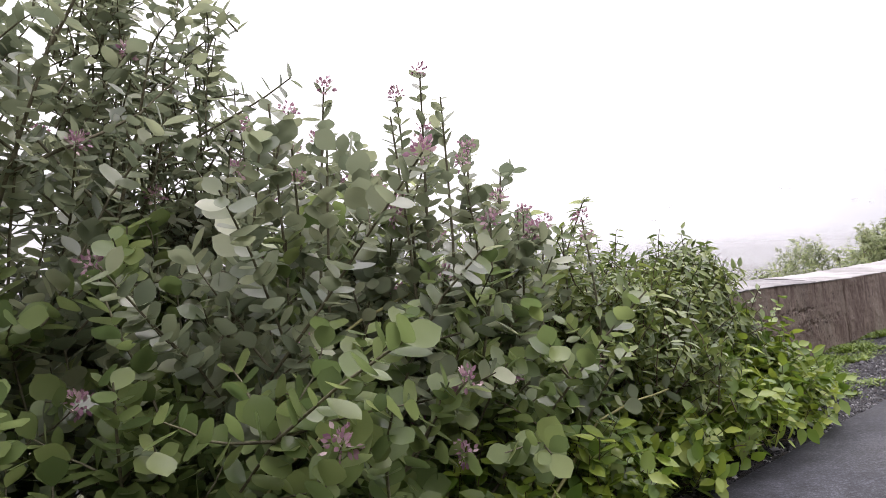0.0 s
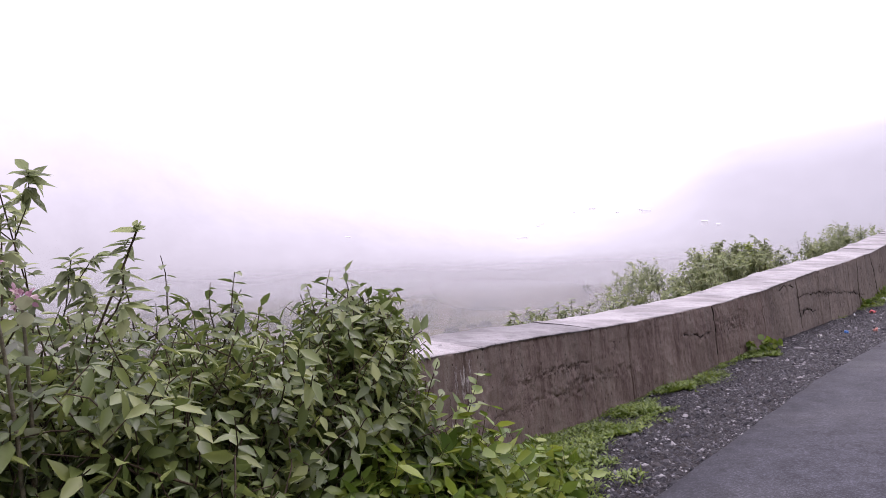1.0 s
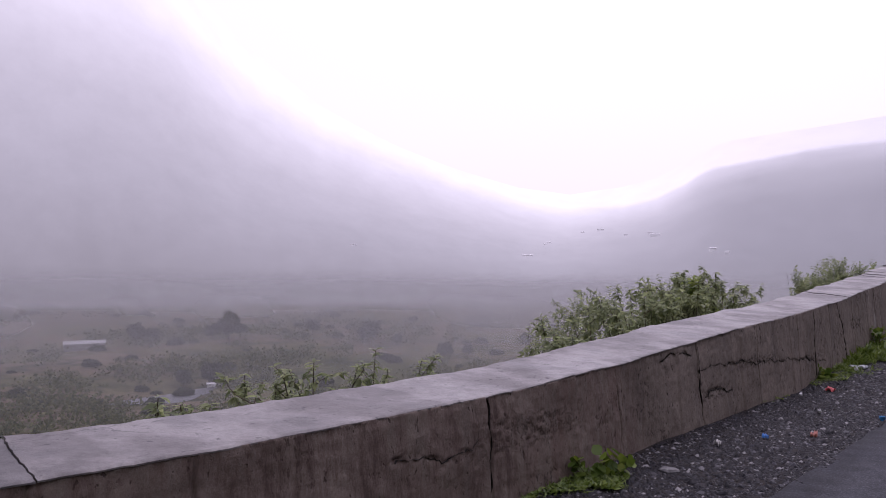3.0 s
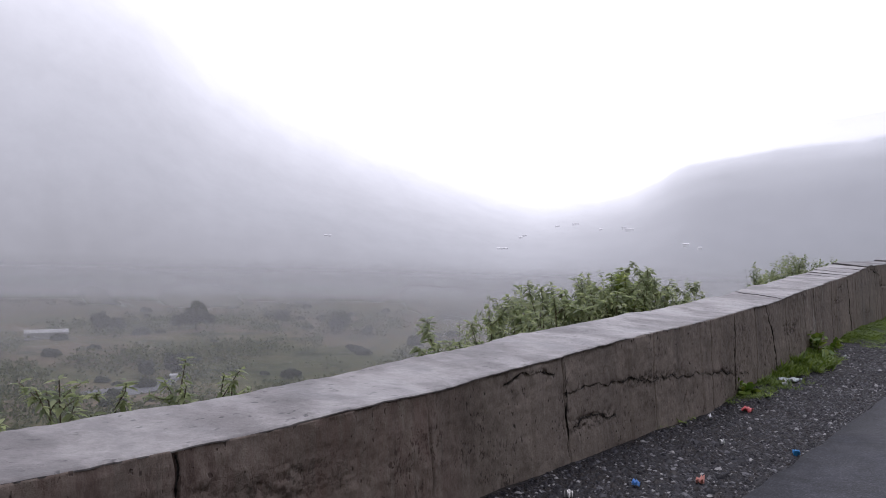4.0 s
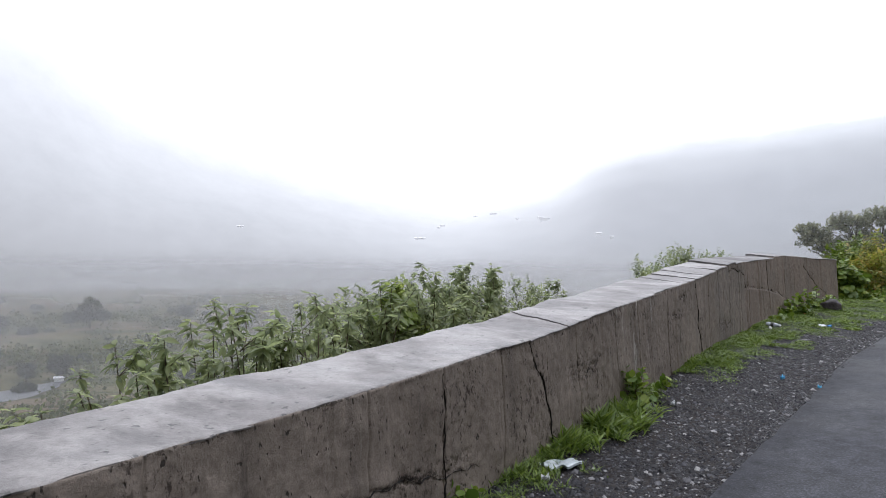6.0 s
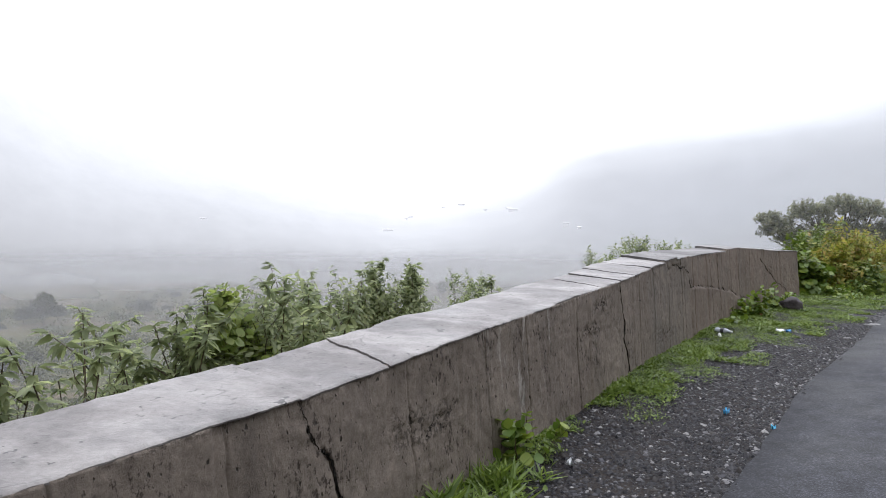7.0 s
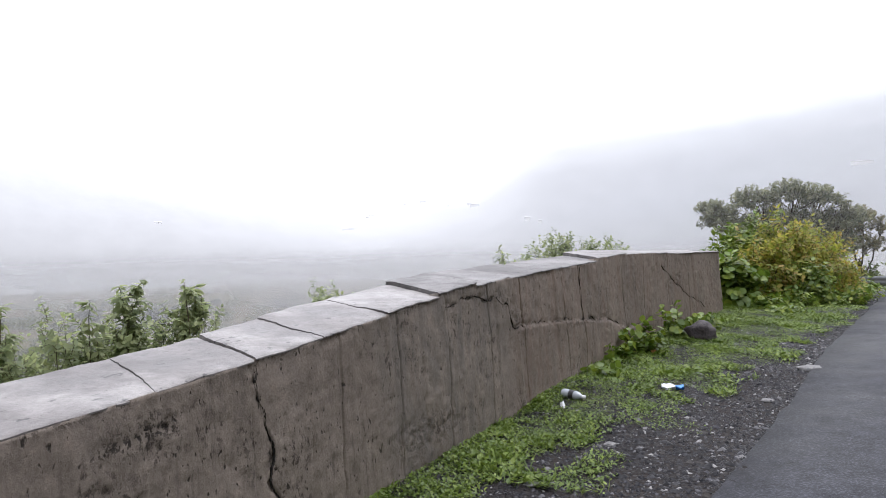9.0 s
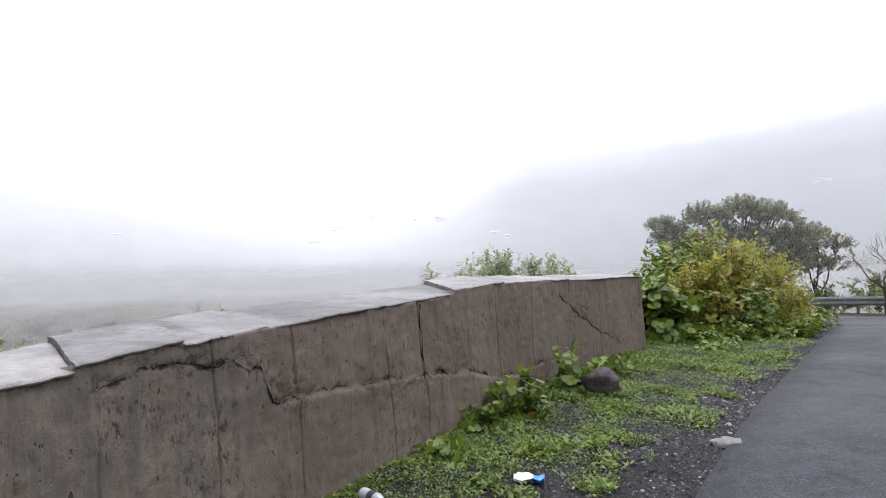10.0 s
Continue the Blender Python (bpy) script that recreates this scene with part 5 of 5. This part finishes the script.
# ---- distance: glowing hillsides beyond the valley, with the mist painted in ----
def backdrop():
    m = bpy.data.materials.new("painted_mist_distance")
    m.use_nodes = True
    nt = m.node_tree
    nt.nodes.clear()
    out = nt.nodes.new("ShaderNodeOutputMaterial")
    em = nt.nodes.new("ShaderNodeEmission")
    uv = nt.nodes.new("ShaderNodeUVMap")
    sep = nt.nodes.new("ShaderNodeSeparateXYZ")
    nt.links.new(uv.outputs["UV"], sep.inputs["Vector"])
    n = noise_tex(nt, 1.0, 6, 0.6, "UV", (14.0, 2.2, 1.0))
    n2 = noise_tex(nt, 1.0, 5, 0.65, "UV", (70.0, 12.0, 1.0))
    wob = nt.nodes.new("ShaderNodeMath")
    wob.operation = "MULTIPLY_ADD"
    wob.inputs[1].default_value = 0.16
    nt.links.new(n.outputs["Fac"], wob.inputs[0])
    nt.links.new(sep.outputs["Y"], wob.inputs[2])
    # Mist and its brightness are painted into the emission, whiter with height.
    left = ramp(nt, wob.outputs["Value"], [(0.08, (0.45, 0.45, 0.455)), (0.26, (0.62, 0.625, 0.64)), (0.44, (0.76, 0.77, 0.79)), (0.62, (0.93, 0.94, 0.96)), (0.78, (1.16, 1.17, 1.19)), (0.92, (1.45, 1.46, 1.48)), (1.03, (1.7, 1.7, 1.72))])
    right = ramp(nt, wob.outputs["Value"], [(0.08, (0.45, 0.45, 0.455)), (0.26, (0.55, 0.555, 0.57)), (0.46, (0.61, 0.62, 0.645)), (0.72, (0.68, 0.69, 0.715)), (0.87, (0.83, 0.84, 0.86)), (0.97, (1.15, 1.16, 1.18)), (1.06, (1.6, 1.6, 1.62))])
    # Slightly dimmer to the right, where the painted haze is thinner.
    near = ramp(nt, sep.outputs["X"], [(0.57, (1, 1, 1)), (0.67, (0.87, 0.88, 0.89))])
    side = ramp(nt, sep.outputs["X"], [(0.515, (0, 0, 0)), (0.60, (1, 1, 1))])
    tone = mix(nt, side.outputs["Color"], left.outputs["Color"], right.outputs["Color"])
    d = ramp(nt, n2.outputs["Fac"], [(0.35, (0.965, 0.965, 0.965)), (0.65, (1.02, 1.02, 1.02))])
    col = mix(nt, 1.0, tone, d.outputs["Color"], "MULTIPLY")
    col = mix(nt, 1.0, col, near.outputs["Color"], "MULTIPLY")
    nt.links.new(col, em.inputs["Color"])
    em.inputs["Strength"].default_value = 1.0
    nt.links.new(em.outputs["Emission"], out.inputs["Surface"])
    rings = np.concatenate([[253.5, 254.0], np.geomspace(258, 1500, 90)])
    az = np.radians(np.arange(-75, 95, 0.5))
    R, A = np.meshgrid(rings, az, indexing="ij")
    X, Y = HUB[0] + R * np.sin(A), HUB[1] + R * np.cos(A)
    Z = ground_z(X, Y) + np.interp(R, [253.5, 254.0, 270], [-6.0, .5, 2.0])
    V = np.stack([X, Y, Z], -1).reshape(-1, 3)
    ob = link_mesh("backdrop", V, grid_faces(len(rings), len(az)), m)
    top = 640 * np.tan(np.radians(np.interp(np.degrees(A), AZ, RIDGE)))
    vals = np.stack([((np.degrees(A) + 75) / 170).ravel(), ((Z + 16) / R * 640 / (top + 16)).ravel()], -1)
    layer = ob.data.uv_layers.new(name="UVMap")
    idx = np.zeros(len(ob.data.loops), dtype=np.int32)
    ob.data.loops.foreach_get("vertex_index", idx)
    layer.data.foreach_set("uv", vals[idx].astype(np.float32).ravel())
    tagged(ob, "glowing pale hillsides with the mist painted into their colour", "backdrop", kind="structure")


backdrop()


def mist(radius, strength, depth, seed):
    """Thin translucent sheet over the valley floor standing in for mist, lit by sky."""
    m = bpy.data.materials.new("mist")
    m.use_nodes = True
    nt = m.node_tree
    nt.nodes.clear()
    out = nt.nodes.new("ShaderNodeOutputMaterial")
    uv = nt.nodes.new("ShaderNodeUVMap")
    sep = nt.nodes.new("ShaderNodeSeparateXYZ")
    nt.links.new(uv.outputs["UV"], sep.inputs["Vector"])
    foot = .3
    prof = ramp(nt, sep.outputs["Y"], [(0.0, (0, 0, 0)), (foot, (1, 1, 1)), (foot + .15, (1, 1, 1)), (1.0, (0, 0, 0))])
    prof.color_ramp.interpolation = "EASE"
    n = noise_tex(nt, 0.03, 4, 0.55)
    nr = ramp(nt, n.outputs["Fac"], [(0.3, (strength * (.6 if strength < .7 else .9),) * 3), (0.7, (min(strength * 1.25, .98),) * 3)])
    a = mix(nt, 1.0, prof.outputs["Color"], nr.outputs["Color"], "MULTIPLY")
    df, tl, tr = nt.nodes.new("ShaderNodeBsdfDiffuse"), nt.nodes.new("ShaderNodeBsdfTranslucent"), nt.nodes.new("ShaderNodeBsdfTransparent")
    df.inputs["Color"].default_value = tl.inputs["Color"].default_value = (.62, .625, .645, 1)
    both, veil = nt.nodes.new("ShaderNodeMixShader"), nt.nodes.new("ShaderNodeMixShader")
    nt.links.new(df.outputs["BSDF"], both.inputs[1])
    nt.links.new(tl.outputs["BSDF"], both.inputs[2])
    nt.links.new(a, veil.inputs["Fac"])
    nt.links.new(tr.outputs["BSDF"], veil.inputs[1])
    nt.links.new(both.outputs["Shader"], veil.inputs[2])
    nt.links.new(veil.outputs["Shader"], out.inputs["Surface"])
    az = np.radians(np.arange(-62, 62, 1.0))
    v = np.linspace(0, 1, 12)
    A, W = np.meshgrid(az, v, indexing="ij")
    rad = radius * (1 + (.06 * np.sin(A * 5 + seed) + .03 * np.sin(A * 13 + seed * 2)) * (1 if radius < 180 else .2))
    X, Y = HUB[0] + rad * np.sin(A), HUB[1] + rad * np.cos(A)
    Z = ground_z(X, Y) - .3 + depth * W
    ob = link_mesh("mist_sheet", np.stack([X, Y, Z], -1).reshape(-1, 3), grid_faces(len(az), len(v)), m)
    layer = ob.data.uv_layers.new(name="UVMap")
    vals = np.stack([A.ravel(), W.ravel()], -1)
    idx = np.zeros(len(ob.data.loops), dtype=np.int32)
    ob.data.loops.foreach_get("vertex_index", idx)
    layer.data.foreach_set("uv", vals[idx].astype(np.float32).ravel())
    tagged(ob, "thin white translucent sheet standing in for valley mist", "mist", kind="stuff")


# Rings of added sheets that lay haze over everything behind them.
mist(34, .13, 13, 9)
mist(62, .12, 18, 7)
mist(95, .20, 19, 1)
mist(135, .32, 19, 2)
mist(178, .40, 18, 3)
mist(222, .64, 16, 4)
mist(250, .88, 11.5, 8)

# ---- valley trees, hedges and houses ----
def far_tree(label, width, height, seed):
    rng = np.random.RandomState(seed)
    ob = empty("valley_tree", (0, 0, 0))
    tubes("trunk", [(grow(rng, (0, 0, -.5), (0, 0, 1), height * .5, 4, .05), .22, .12)], M_TWIG, ob, 6)
    n = 2600
    d = unit(rng.normal(0, 1, (n, 3)))
    lob = 1 + .34 * wave(d[:, 0] * 4 + d[:, 2] * 3, d[:, 1] * 4, seed)
    r = lob * rng.uniform(.3, 1.0, n) ** .4
    pos = d * r[:, None] * np.array([width / 2, width / 2, height * .36]) + np.array([0, 0, height * .62])
    leaves("crown", pos, d + rng.normal(0, .6, (n, 3)), rng.normal(0, 1, (n, 3)), rng.uniform(.4, .9, n) * width / 7, FAR, M_LEAF_FAR, ob)
    return tagged(ob, label, "tree", "valley trees")


def at_ground(x, y, dz=0.0):
    return Vector((x, y, float(ground_z(np.array(x), np.array(y))) + dz))


def polar(az, r, dz=0.0):
    return at_ground(HUB[0] + r * math.sin(radians(az)), HUB[1] + r * math.cos(radians(az)), dz)


KINDS = [far_tree("round dark green tree standing in the valley fields", 3.6, 4.4, 701), far_tree("broad dark tree in the hazy valley", 5.6, 6.0, 702), far_tree("low scrubby dark bush in the fields", 3.0, 1.5, 703), far_tree("tall dark tree in the hazy valley", 4.4, 6.6, 704)]
KINDS[0].matrix_basis = Matrix.Translation(at_ground(-24.0, 127.5)) @ Matrix.Scale(.85, 4)
KINDS[1].matrix_basis = Matrix.Translation(polar(-2.7, 166)) @ Matrix.Scale(.75, 4)
KINDS[2].matrix_basis = Matrix.Translation(polar(-6, 78))
KINDS[3].matrix_basis = Matrix.Translation(polar(-13.4, 172)) @ Matrix.Scale(.95, 4)
rng1 = np.random.RandomState(77)
for az, r, k in [(-14.6, 176, 1), (-12.6, 178, 1), (-19, 172, 1), (-20, 178, 3), (-.4, 163, 0), (-7, 182, 1), (3.4, 150, 1), (5.2, 152, 0), (12, 190, 1), (-17.2, 122, 0), (6, 200, 1), (15, 215, 3), (10, 170, 0)]:
    copy_thing(KINDS[k], Matrix.Translation(polar(az, r)) @ pose(0, 0, 0, 0, 0, rng1.uniform(0, 360)) @ Matrix.Scale(rng1.uniform(.6, .8), 4))
for _ in range(130):
    az, r = rng1.uniform(-38, 30), rng1.uniform(62, 250)
    copy_thing(KINDS[2], Matrix.Translation(polar(az, r, -.4)) @ pose(0, 0, 0, 0, 0, rng1.uniform(0, 360)) @ Matrix.Scale(rng1.uniform(.4, 1.1), 4))

def pond():
    """A still grey pool between the fields."""
    M_POND = plain("pond_water", (0.07, 0.074, 0.08), 0.5)
    cx, cy, n = POOL[0], POOL[1], 40
    z = POOL[2] + .2
    V = [(cx, cy, z)]
    for k in range(n):
        a = 6.283 * k / n
        q = 1 + .12 * math.sin(3 * a + 1) + .06 * math.sin(7 * a)
        u, w = 9.0 * q * math.cos(a), 3.4 * q * math.sin(a) + .9 * math.cos(2 * a)
        V.append((cx + u * .62 - w * .78, cy + u * .78 + w * .62, z))
    ob = link_mesh("pond", np.array(V), [(0, k + 1, (k + 1) % n + 1) for k in range(n)], M_POND)
    tagged(ob, "small grey pool lying among the valley fields", "pond", kind="structure")


pond()


def scrub():
    """Knee-high scrub and hedges scattered over the slope and the fields."""
    rng = np.random.RandomState(91)
    n = 12000
    az, r = np.radians(rng.uniform(-42, 40, n)), np.exp(rng.uniform(math.log(16), math.log(235), n))
    x, y = HUB[0] + r * np.sin(az), HUB[1] + r * np.cos(az)
    s, c = to_sc(x, y)
    patch = wave(x / 9, y / 14, 92) + .6 * wave(x / 3.5, y / 5, 93)
    keep = (c > np.interp(s, [0, 30, 50], [7.5, 7.0, 6.0])) & (rng.uniform(-.6, 1.2, n) < patch) & (np.hypot(x - POOL[0], y - POOL[1]) > 11)
    x, y, r = x[keep], y[keep], r[keep]
    z = ground_z(x, y)
    k, per = len(x), 44
    wide = (.3 + .011 * np.minimum(r, 120)) * rng.uniform(.45, 1.3, k)
    off = rng.normal(0, 1, (k, per, 3)) * wide[:, None, None] * np.array([.62, .62, .34]) + np.array([0, 0, .4]) * wide[:, None, None]
    pos = (np.stack([x, y, z], -1)[:, None] + off).reshape(-1, 3)
    m = len(pos)
    ob = leaves("valley_scrub", pos, rng.normal(0, 1, (m, 3)) + np.array([0, 0, .5]), rng.normal(0, 1, (m, 3)), np.repeat(wide, per) * rng.uniform(.2, .42, m), FAR, M_LEAF_SCRUB, None)
    tagged(ob, "scattered green scrub over the slope and fields", "scrub", kind="stuff")


M_LEAF_SCRUB = leaf_material("scrub_leaf", (0.070, 0.084, 0.040), (0.105, 0.118, 0.055), (0.15, 0.155, 0.075), 0.8, 0.45)
scrub()
# Walls are lighter than roofs to cancel the shade on upright faces.
M_ROOF = plain("white_sheet_roof", (0.60, 0.60, 0.61), 0.6)
M_HOUSE = plain("pale_house_wall", (0.85, 0.85, 0.86), 0.8)


def house(x, y, z, length, depth, height, turn, pitch=.5, wall=M_HOUSE, roof=M_ROOF, label="small pale house with a white sheet roof"):
    ob = empty("house", (x, y, z))
    ob.rotation_euler = (0, 0, radians(turn))
    bm = bmesh.new()
    bmesh.ops.create_cube(bm, size=1, matrix=Matrix.Translation((0, 0, height / 2 - 1)) @ Matrix.Diagonal((length, depth, height + 2, 1)))
    part("wall", bm, wall, ob)
    a, b, e = length / 2 + .15, depth / 2 + .12, .12
    V = [(-a, -b, height), (a, -b, height), (a, 0, height + pitch), (-a, 0, height + pitch), (a, b, height), (-a, b, height)]
    V += [(p[0], p[1], p[2] + e) for p in V]
    F = [(0, 1, 2, 3), (3, 2, 4, 5), (6, 9, 8, 7), (9, 11, 10, 8), (0, 6, 7, 1), (1, 7, 8, 2), (2, 8, 10, 4), (4, 10, 11, 5), (5, 11, 9, 3), (3, 9, 6, 0)]
    link_mesh("roof", np.array(V, float), F, roof, ob, "metal sheet roof", False)
    tagged(ob, label, "house", "valley houses")


# compass angle and rise from the hub in degrees, length, depth, height, turn
def place_house(az, rise, ln, dp, ht, tn):
    """Set a house where the far hillside reaches the given rise."""
    r = np.linspace(268, 640, 1500)
    x, y = HUB[0] + r * math.sin(radians(az)), HUB[1] + r * math.cos(radians(az))
    z = ground_z(x, y) + 2.0
    k = int(np.argmax(np.degrees(np.arctan2(z - 1.05, r)) > rise))
    house(x[k], y[k], z[k], ln, dp, ht * .7, tn, .3)


for row in [(10.55, .36, 5.6, 3.4, .75, -8), (4.9, -2.0, 4.2, 3, .7, -4), (4.35, -2.35, 4.6, 3, .6, -3), (20.35, 1.95, 5.2, 4, 1.7, -18), (20.0, 2.1, 3.0, 3, 1.2, -14), (24.5, .86, 2.8, 3, 1.3, -22), (12.3, 1.4, 2.8, 3, .8, -10), (12.0, 1.25, 1.8, 2, .8, -6),
            (-3.3, 1.1, 3.4, 3, .6, 4), (16.3, 2.4, 4.2, 3, .8, -14), (25.5, .66, 1.8, 2, .8, -22), (47.5, 4.1, 8.5, 4, .6, -45), (14.9, 2.2, 2.4, 2, .7, -10), (18.2, 2.0, 1.8, 2, .8, -10)]:
    place_house(*row)
g = at_ground(-23.6, 125.4)
house(g.x, g.y, g.z, 1.2, .9, .6, 10, .18)
g = polar(-23.4, 172)
house(g.x, g.y, g.z, 8.0, 4.5, 1.2, 24, .5, plain("dull_house_wall", (0.24, 0.235, 0.225), 0.8), plain("dull_sheet_roof", (0.30, 0.30, 0.30), 0.6), "long low dull building with a grey sheet roof")

# ---- litter and stones on the shoulder ----
def boulder(name, label, s, c, size, seed, material=M_ROCK, flat=.75):
    bm = bmesh.new()
    bmesh.ops.create_icosphere(bm, subdivisions=3, radius=1)
    for v in bm.verts:
        k = 1 + .34 * noise.noise(v.co * 1.6 + Vector((seed, 0, 0))) + .16 * noise.noise(v.co * 5 + Vector((0, seed, 0)))
        v.co = Vector((v.co.x * size * k, v.co.y * size * .85 * k, v.co.z * size * flat * k))
    ob = part(name, bm, material, smooth_shade=True)
    ob.location = P(s, c, float(verge_z(np.array(s), np.array(c))) + size * flat * .55)
    tagged(ob, label, "rock")


boulder("rock", "dark rounded boulder by the parapet foot", 27.1, 1.68, .17, 3)
M_FLAT = two_scale("pale_stone", (0.10, 0.10, 0.105), (0.17, 0.165, 0.165), (0.24, 0.235, 0.23), 9, 60, 0.7, 0.008, 0.7)
for k, (s, c, r) in enumerate([(26.09, .62, .12), (24.9, .9, .05), (25.6, 1.5, .05), (11.9, 2.45, .06), (10.9, 2.6, .05), (23.4, 1.7, .04), (22.6, 1.9, .04)]):
    boulder("stone", "flat pale grey stone on the gravel shoulder", s, c, r, 10 + k, M_FLAT, .25)


def bottle(s, c, turn):
    M_PLASTIC = plain("grey_plastic", (0.42, 0.45, 0.5), 0.25)
    M_WRAP = plain("dark_label", (0.05, 0.05, 0.055), 0.5)
    M_TOPCAP = plain("white_cap", (0.7, 0.7, 0.72), 0.4)
    ob = empty("plastic_bottle", P(s, c, float(zg(s)) + .075))
    ob.rotation_euler = (radians(90), radians(8), radians(turn))
    rings = [(0, 0), (.030, 0), (.034, .012), (.034, .05), (.031, .058), (.034, .066), (.034, .13), (.030, .15), (.014, .185), (.013, .20), (0, .2)]

    def turned(name, prof, mat, label=""):
        n = 16
        V = [(r * math.cos(6.283 * k / n), r * math.sin(6.283 * k / n), z - .1) for r, z in prof for k in range(n)]
        return link_mesh(name, np.array(V), grid_faces(len(prof), n, True), mat, ob, label)
    turned("body", rings, M_PLASTIC)
    turned("wrapper", [(.0345, .075), (.0355, .077), (.0355, .12), (.0345, .122)], M_WRAP, "dark printed wrapper")
    turned("cap", [(0, .196), (.0155, .196), (.0155, .215), (0, .216)], M_TOPCAP, "white screw cap")
    tagged(ob, "discarded grey plastic bottle lying in the grass", "bottle")


bottle(24.25, 2.2, 20)


def scrap(name, label, s, c, w, d, colour, turn, seed, second=None):
    """A crumpled thin piece of packaging."""
    rng = np.random.RandomState(seed)
    n = 9
    u, v = np.meshgrid(np.linspace(-.5, .5, n), np.linspace(-.5, .5, n), indexing="ij")
    zt = .02 + .012 * wave(u * 7, v * 7, seed) + .006 * rng.normal(0, 1, u.shape)
    V = np.stack([u * w, v * d, zt], -1).reshape(-1, 3)
    W = V.copy()
    W[:, 2] -= .012
    F = grid_faces(n, n)
    me = link_mesh(name, np.concatenate([V, W]), np.concatenate([F, F[:, ::-1] + n * n]), plain(name + "_skin", colour, .35))
    if second:
        me.data.materials.append(plain(name + "_band", second, .35))
        for k, p in enumerate(me.data.polygons):
            if (k % 64) // 8 > 4:
                p.material_index = 1
    me.location = P(s, c, float(verge_z(np.array(s), np.array(c))) + .012)
    me.rotation_euler = (0, 0, radians(turn))
    tagged(me, label, "litter")


scrap("packet", "blue and white crumpled snack packet", 24.95, 1.6, .17, .10, (.75, .78, .82), -30, 5, (.04, .25, .62))
scrap("plastic_bag", "pale crumpled clear plastic bag", 17.1, 2.38, .26, .12, (.36, .40, .42), 20, 6)
scrap("wrapper", "small red torn wrapper", 15.6, 2.35, .09, .05, (.55, .10, .10), 10, 7)
scrap("blue_bag", "blue plastic bag caught among the weeds", 4.85, 2.12, .22, .16, (.03, .16, .38), 35, 8)
for k, (s, c, col) in enumerate([(14.44, 1.7, (.04, .28, .6)), (15.1, 2.5, (.7, .7, .72)), (14.35, 2.16, (.7, .7, .7)), (6.13, 2.3, (.8, .8, .8)), (12.6, 2.4, (.7, .68, .66)), (20.65, 1.6, (.05, .35, .65)), (20.36, 1.25, (.05, .4, .65)), (18.99, 2.2, (.7, .72, .74)), (13.31, 1.95, (.6, .25, .2)), (16.8, 2.35, (.65, .65, .68)), (26.2, 2.0, (.5, .12, .05)), (24.0, 2.2, (.75, .75, .78)), (13.0, 2.2, (.05, .2, .55))]):
    scrap("scrap", "tiny torn scrap of plastic litter", s, c, .045, .028, col, k * 40, 20 + k)
for k, (s, c, h, n) in enumerate([(11.46, 2.72, .2, 6), (18.85, 2.42, .36, 6), (16.25, 2.5, .16, 5), (26.2, 2.1, .36, 8), (25.8, 2.2, .26, 7), (27.3, 1.95, .40, 8), (28.0, 1.7, .25, 7), (25.0, 2.2, .18, 7)]):
    shrub("weed", "small leafy green weed at the foot of the parapet", s, c, h, .25, n, ROUND, .075, M_LEAF_LOW, 800 + k, .05, .1, 2, .004, group="parapet weeds", category="weed", base=float(zg(s)))
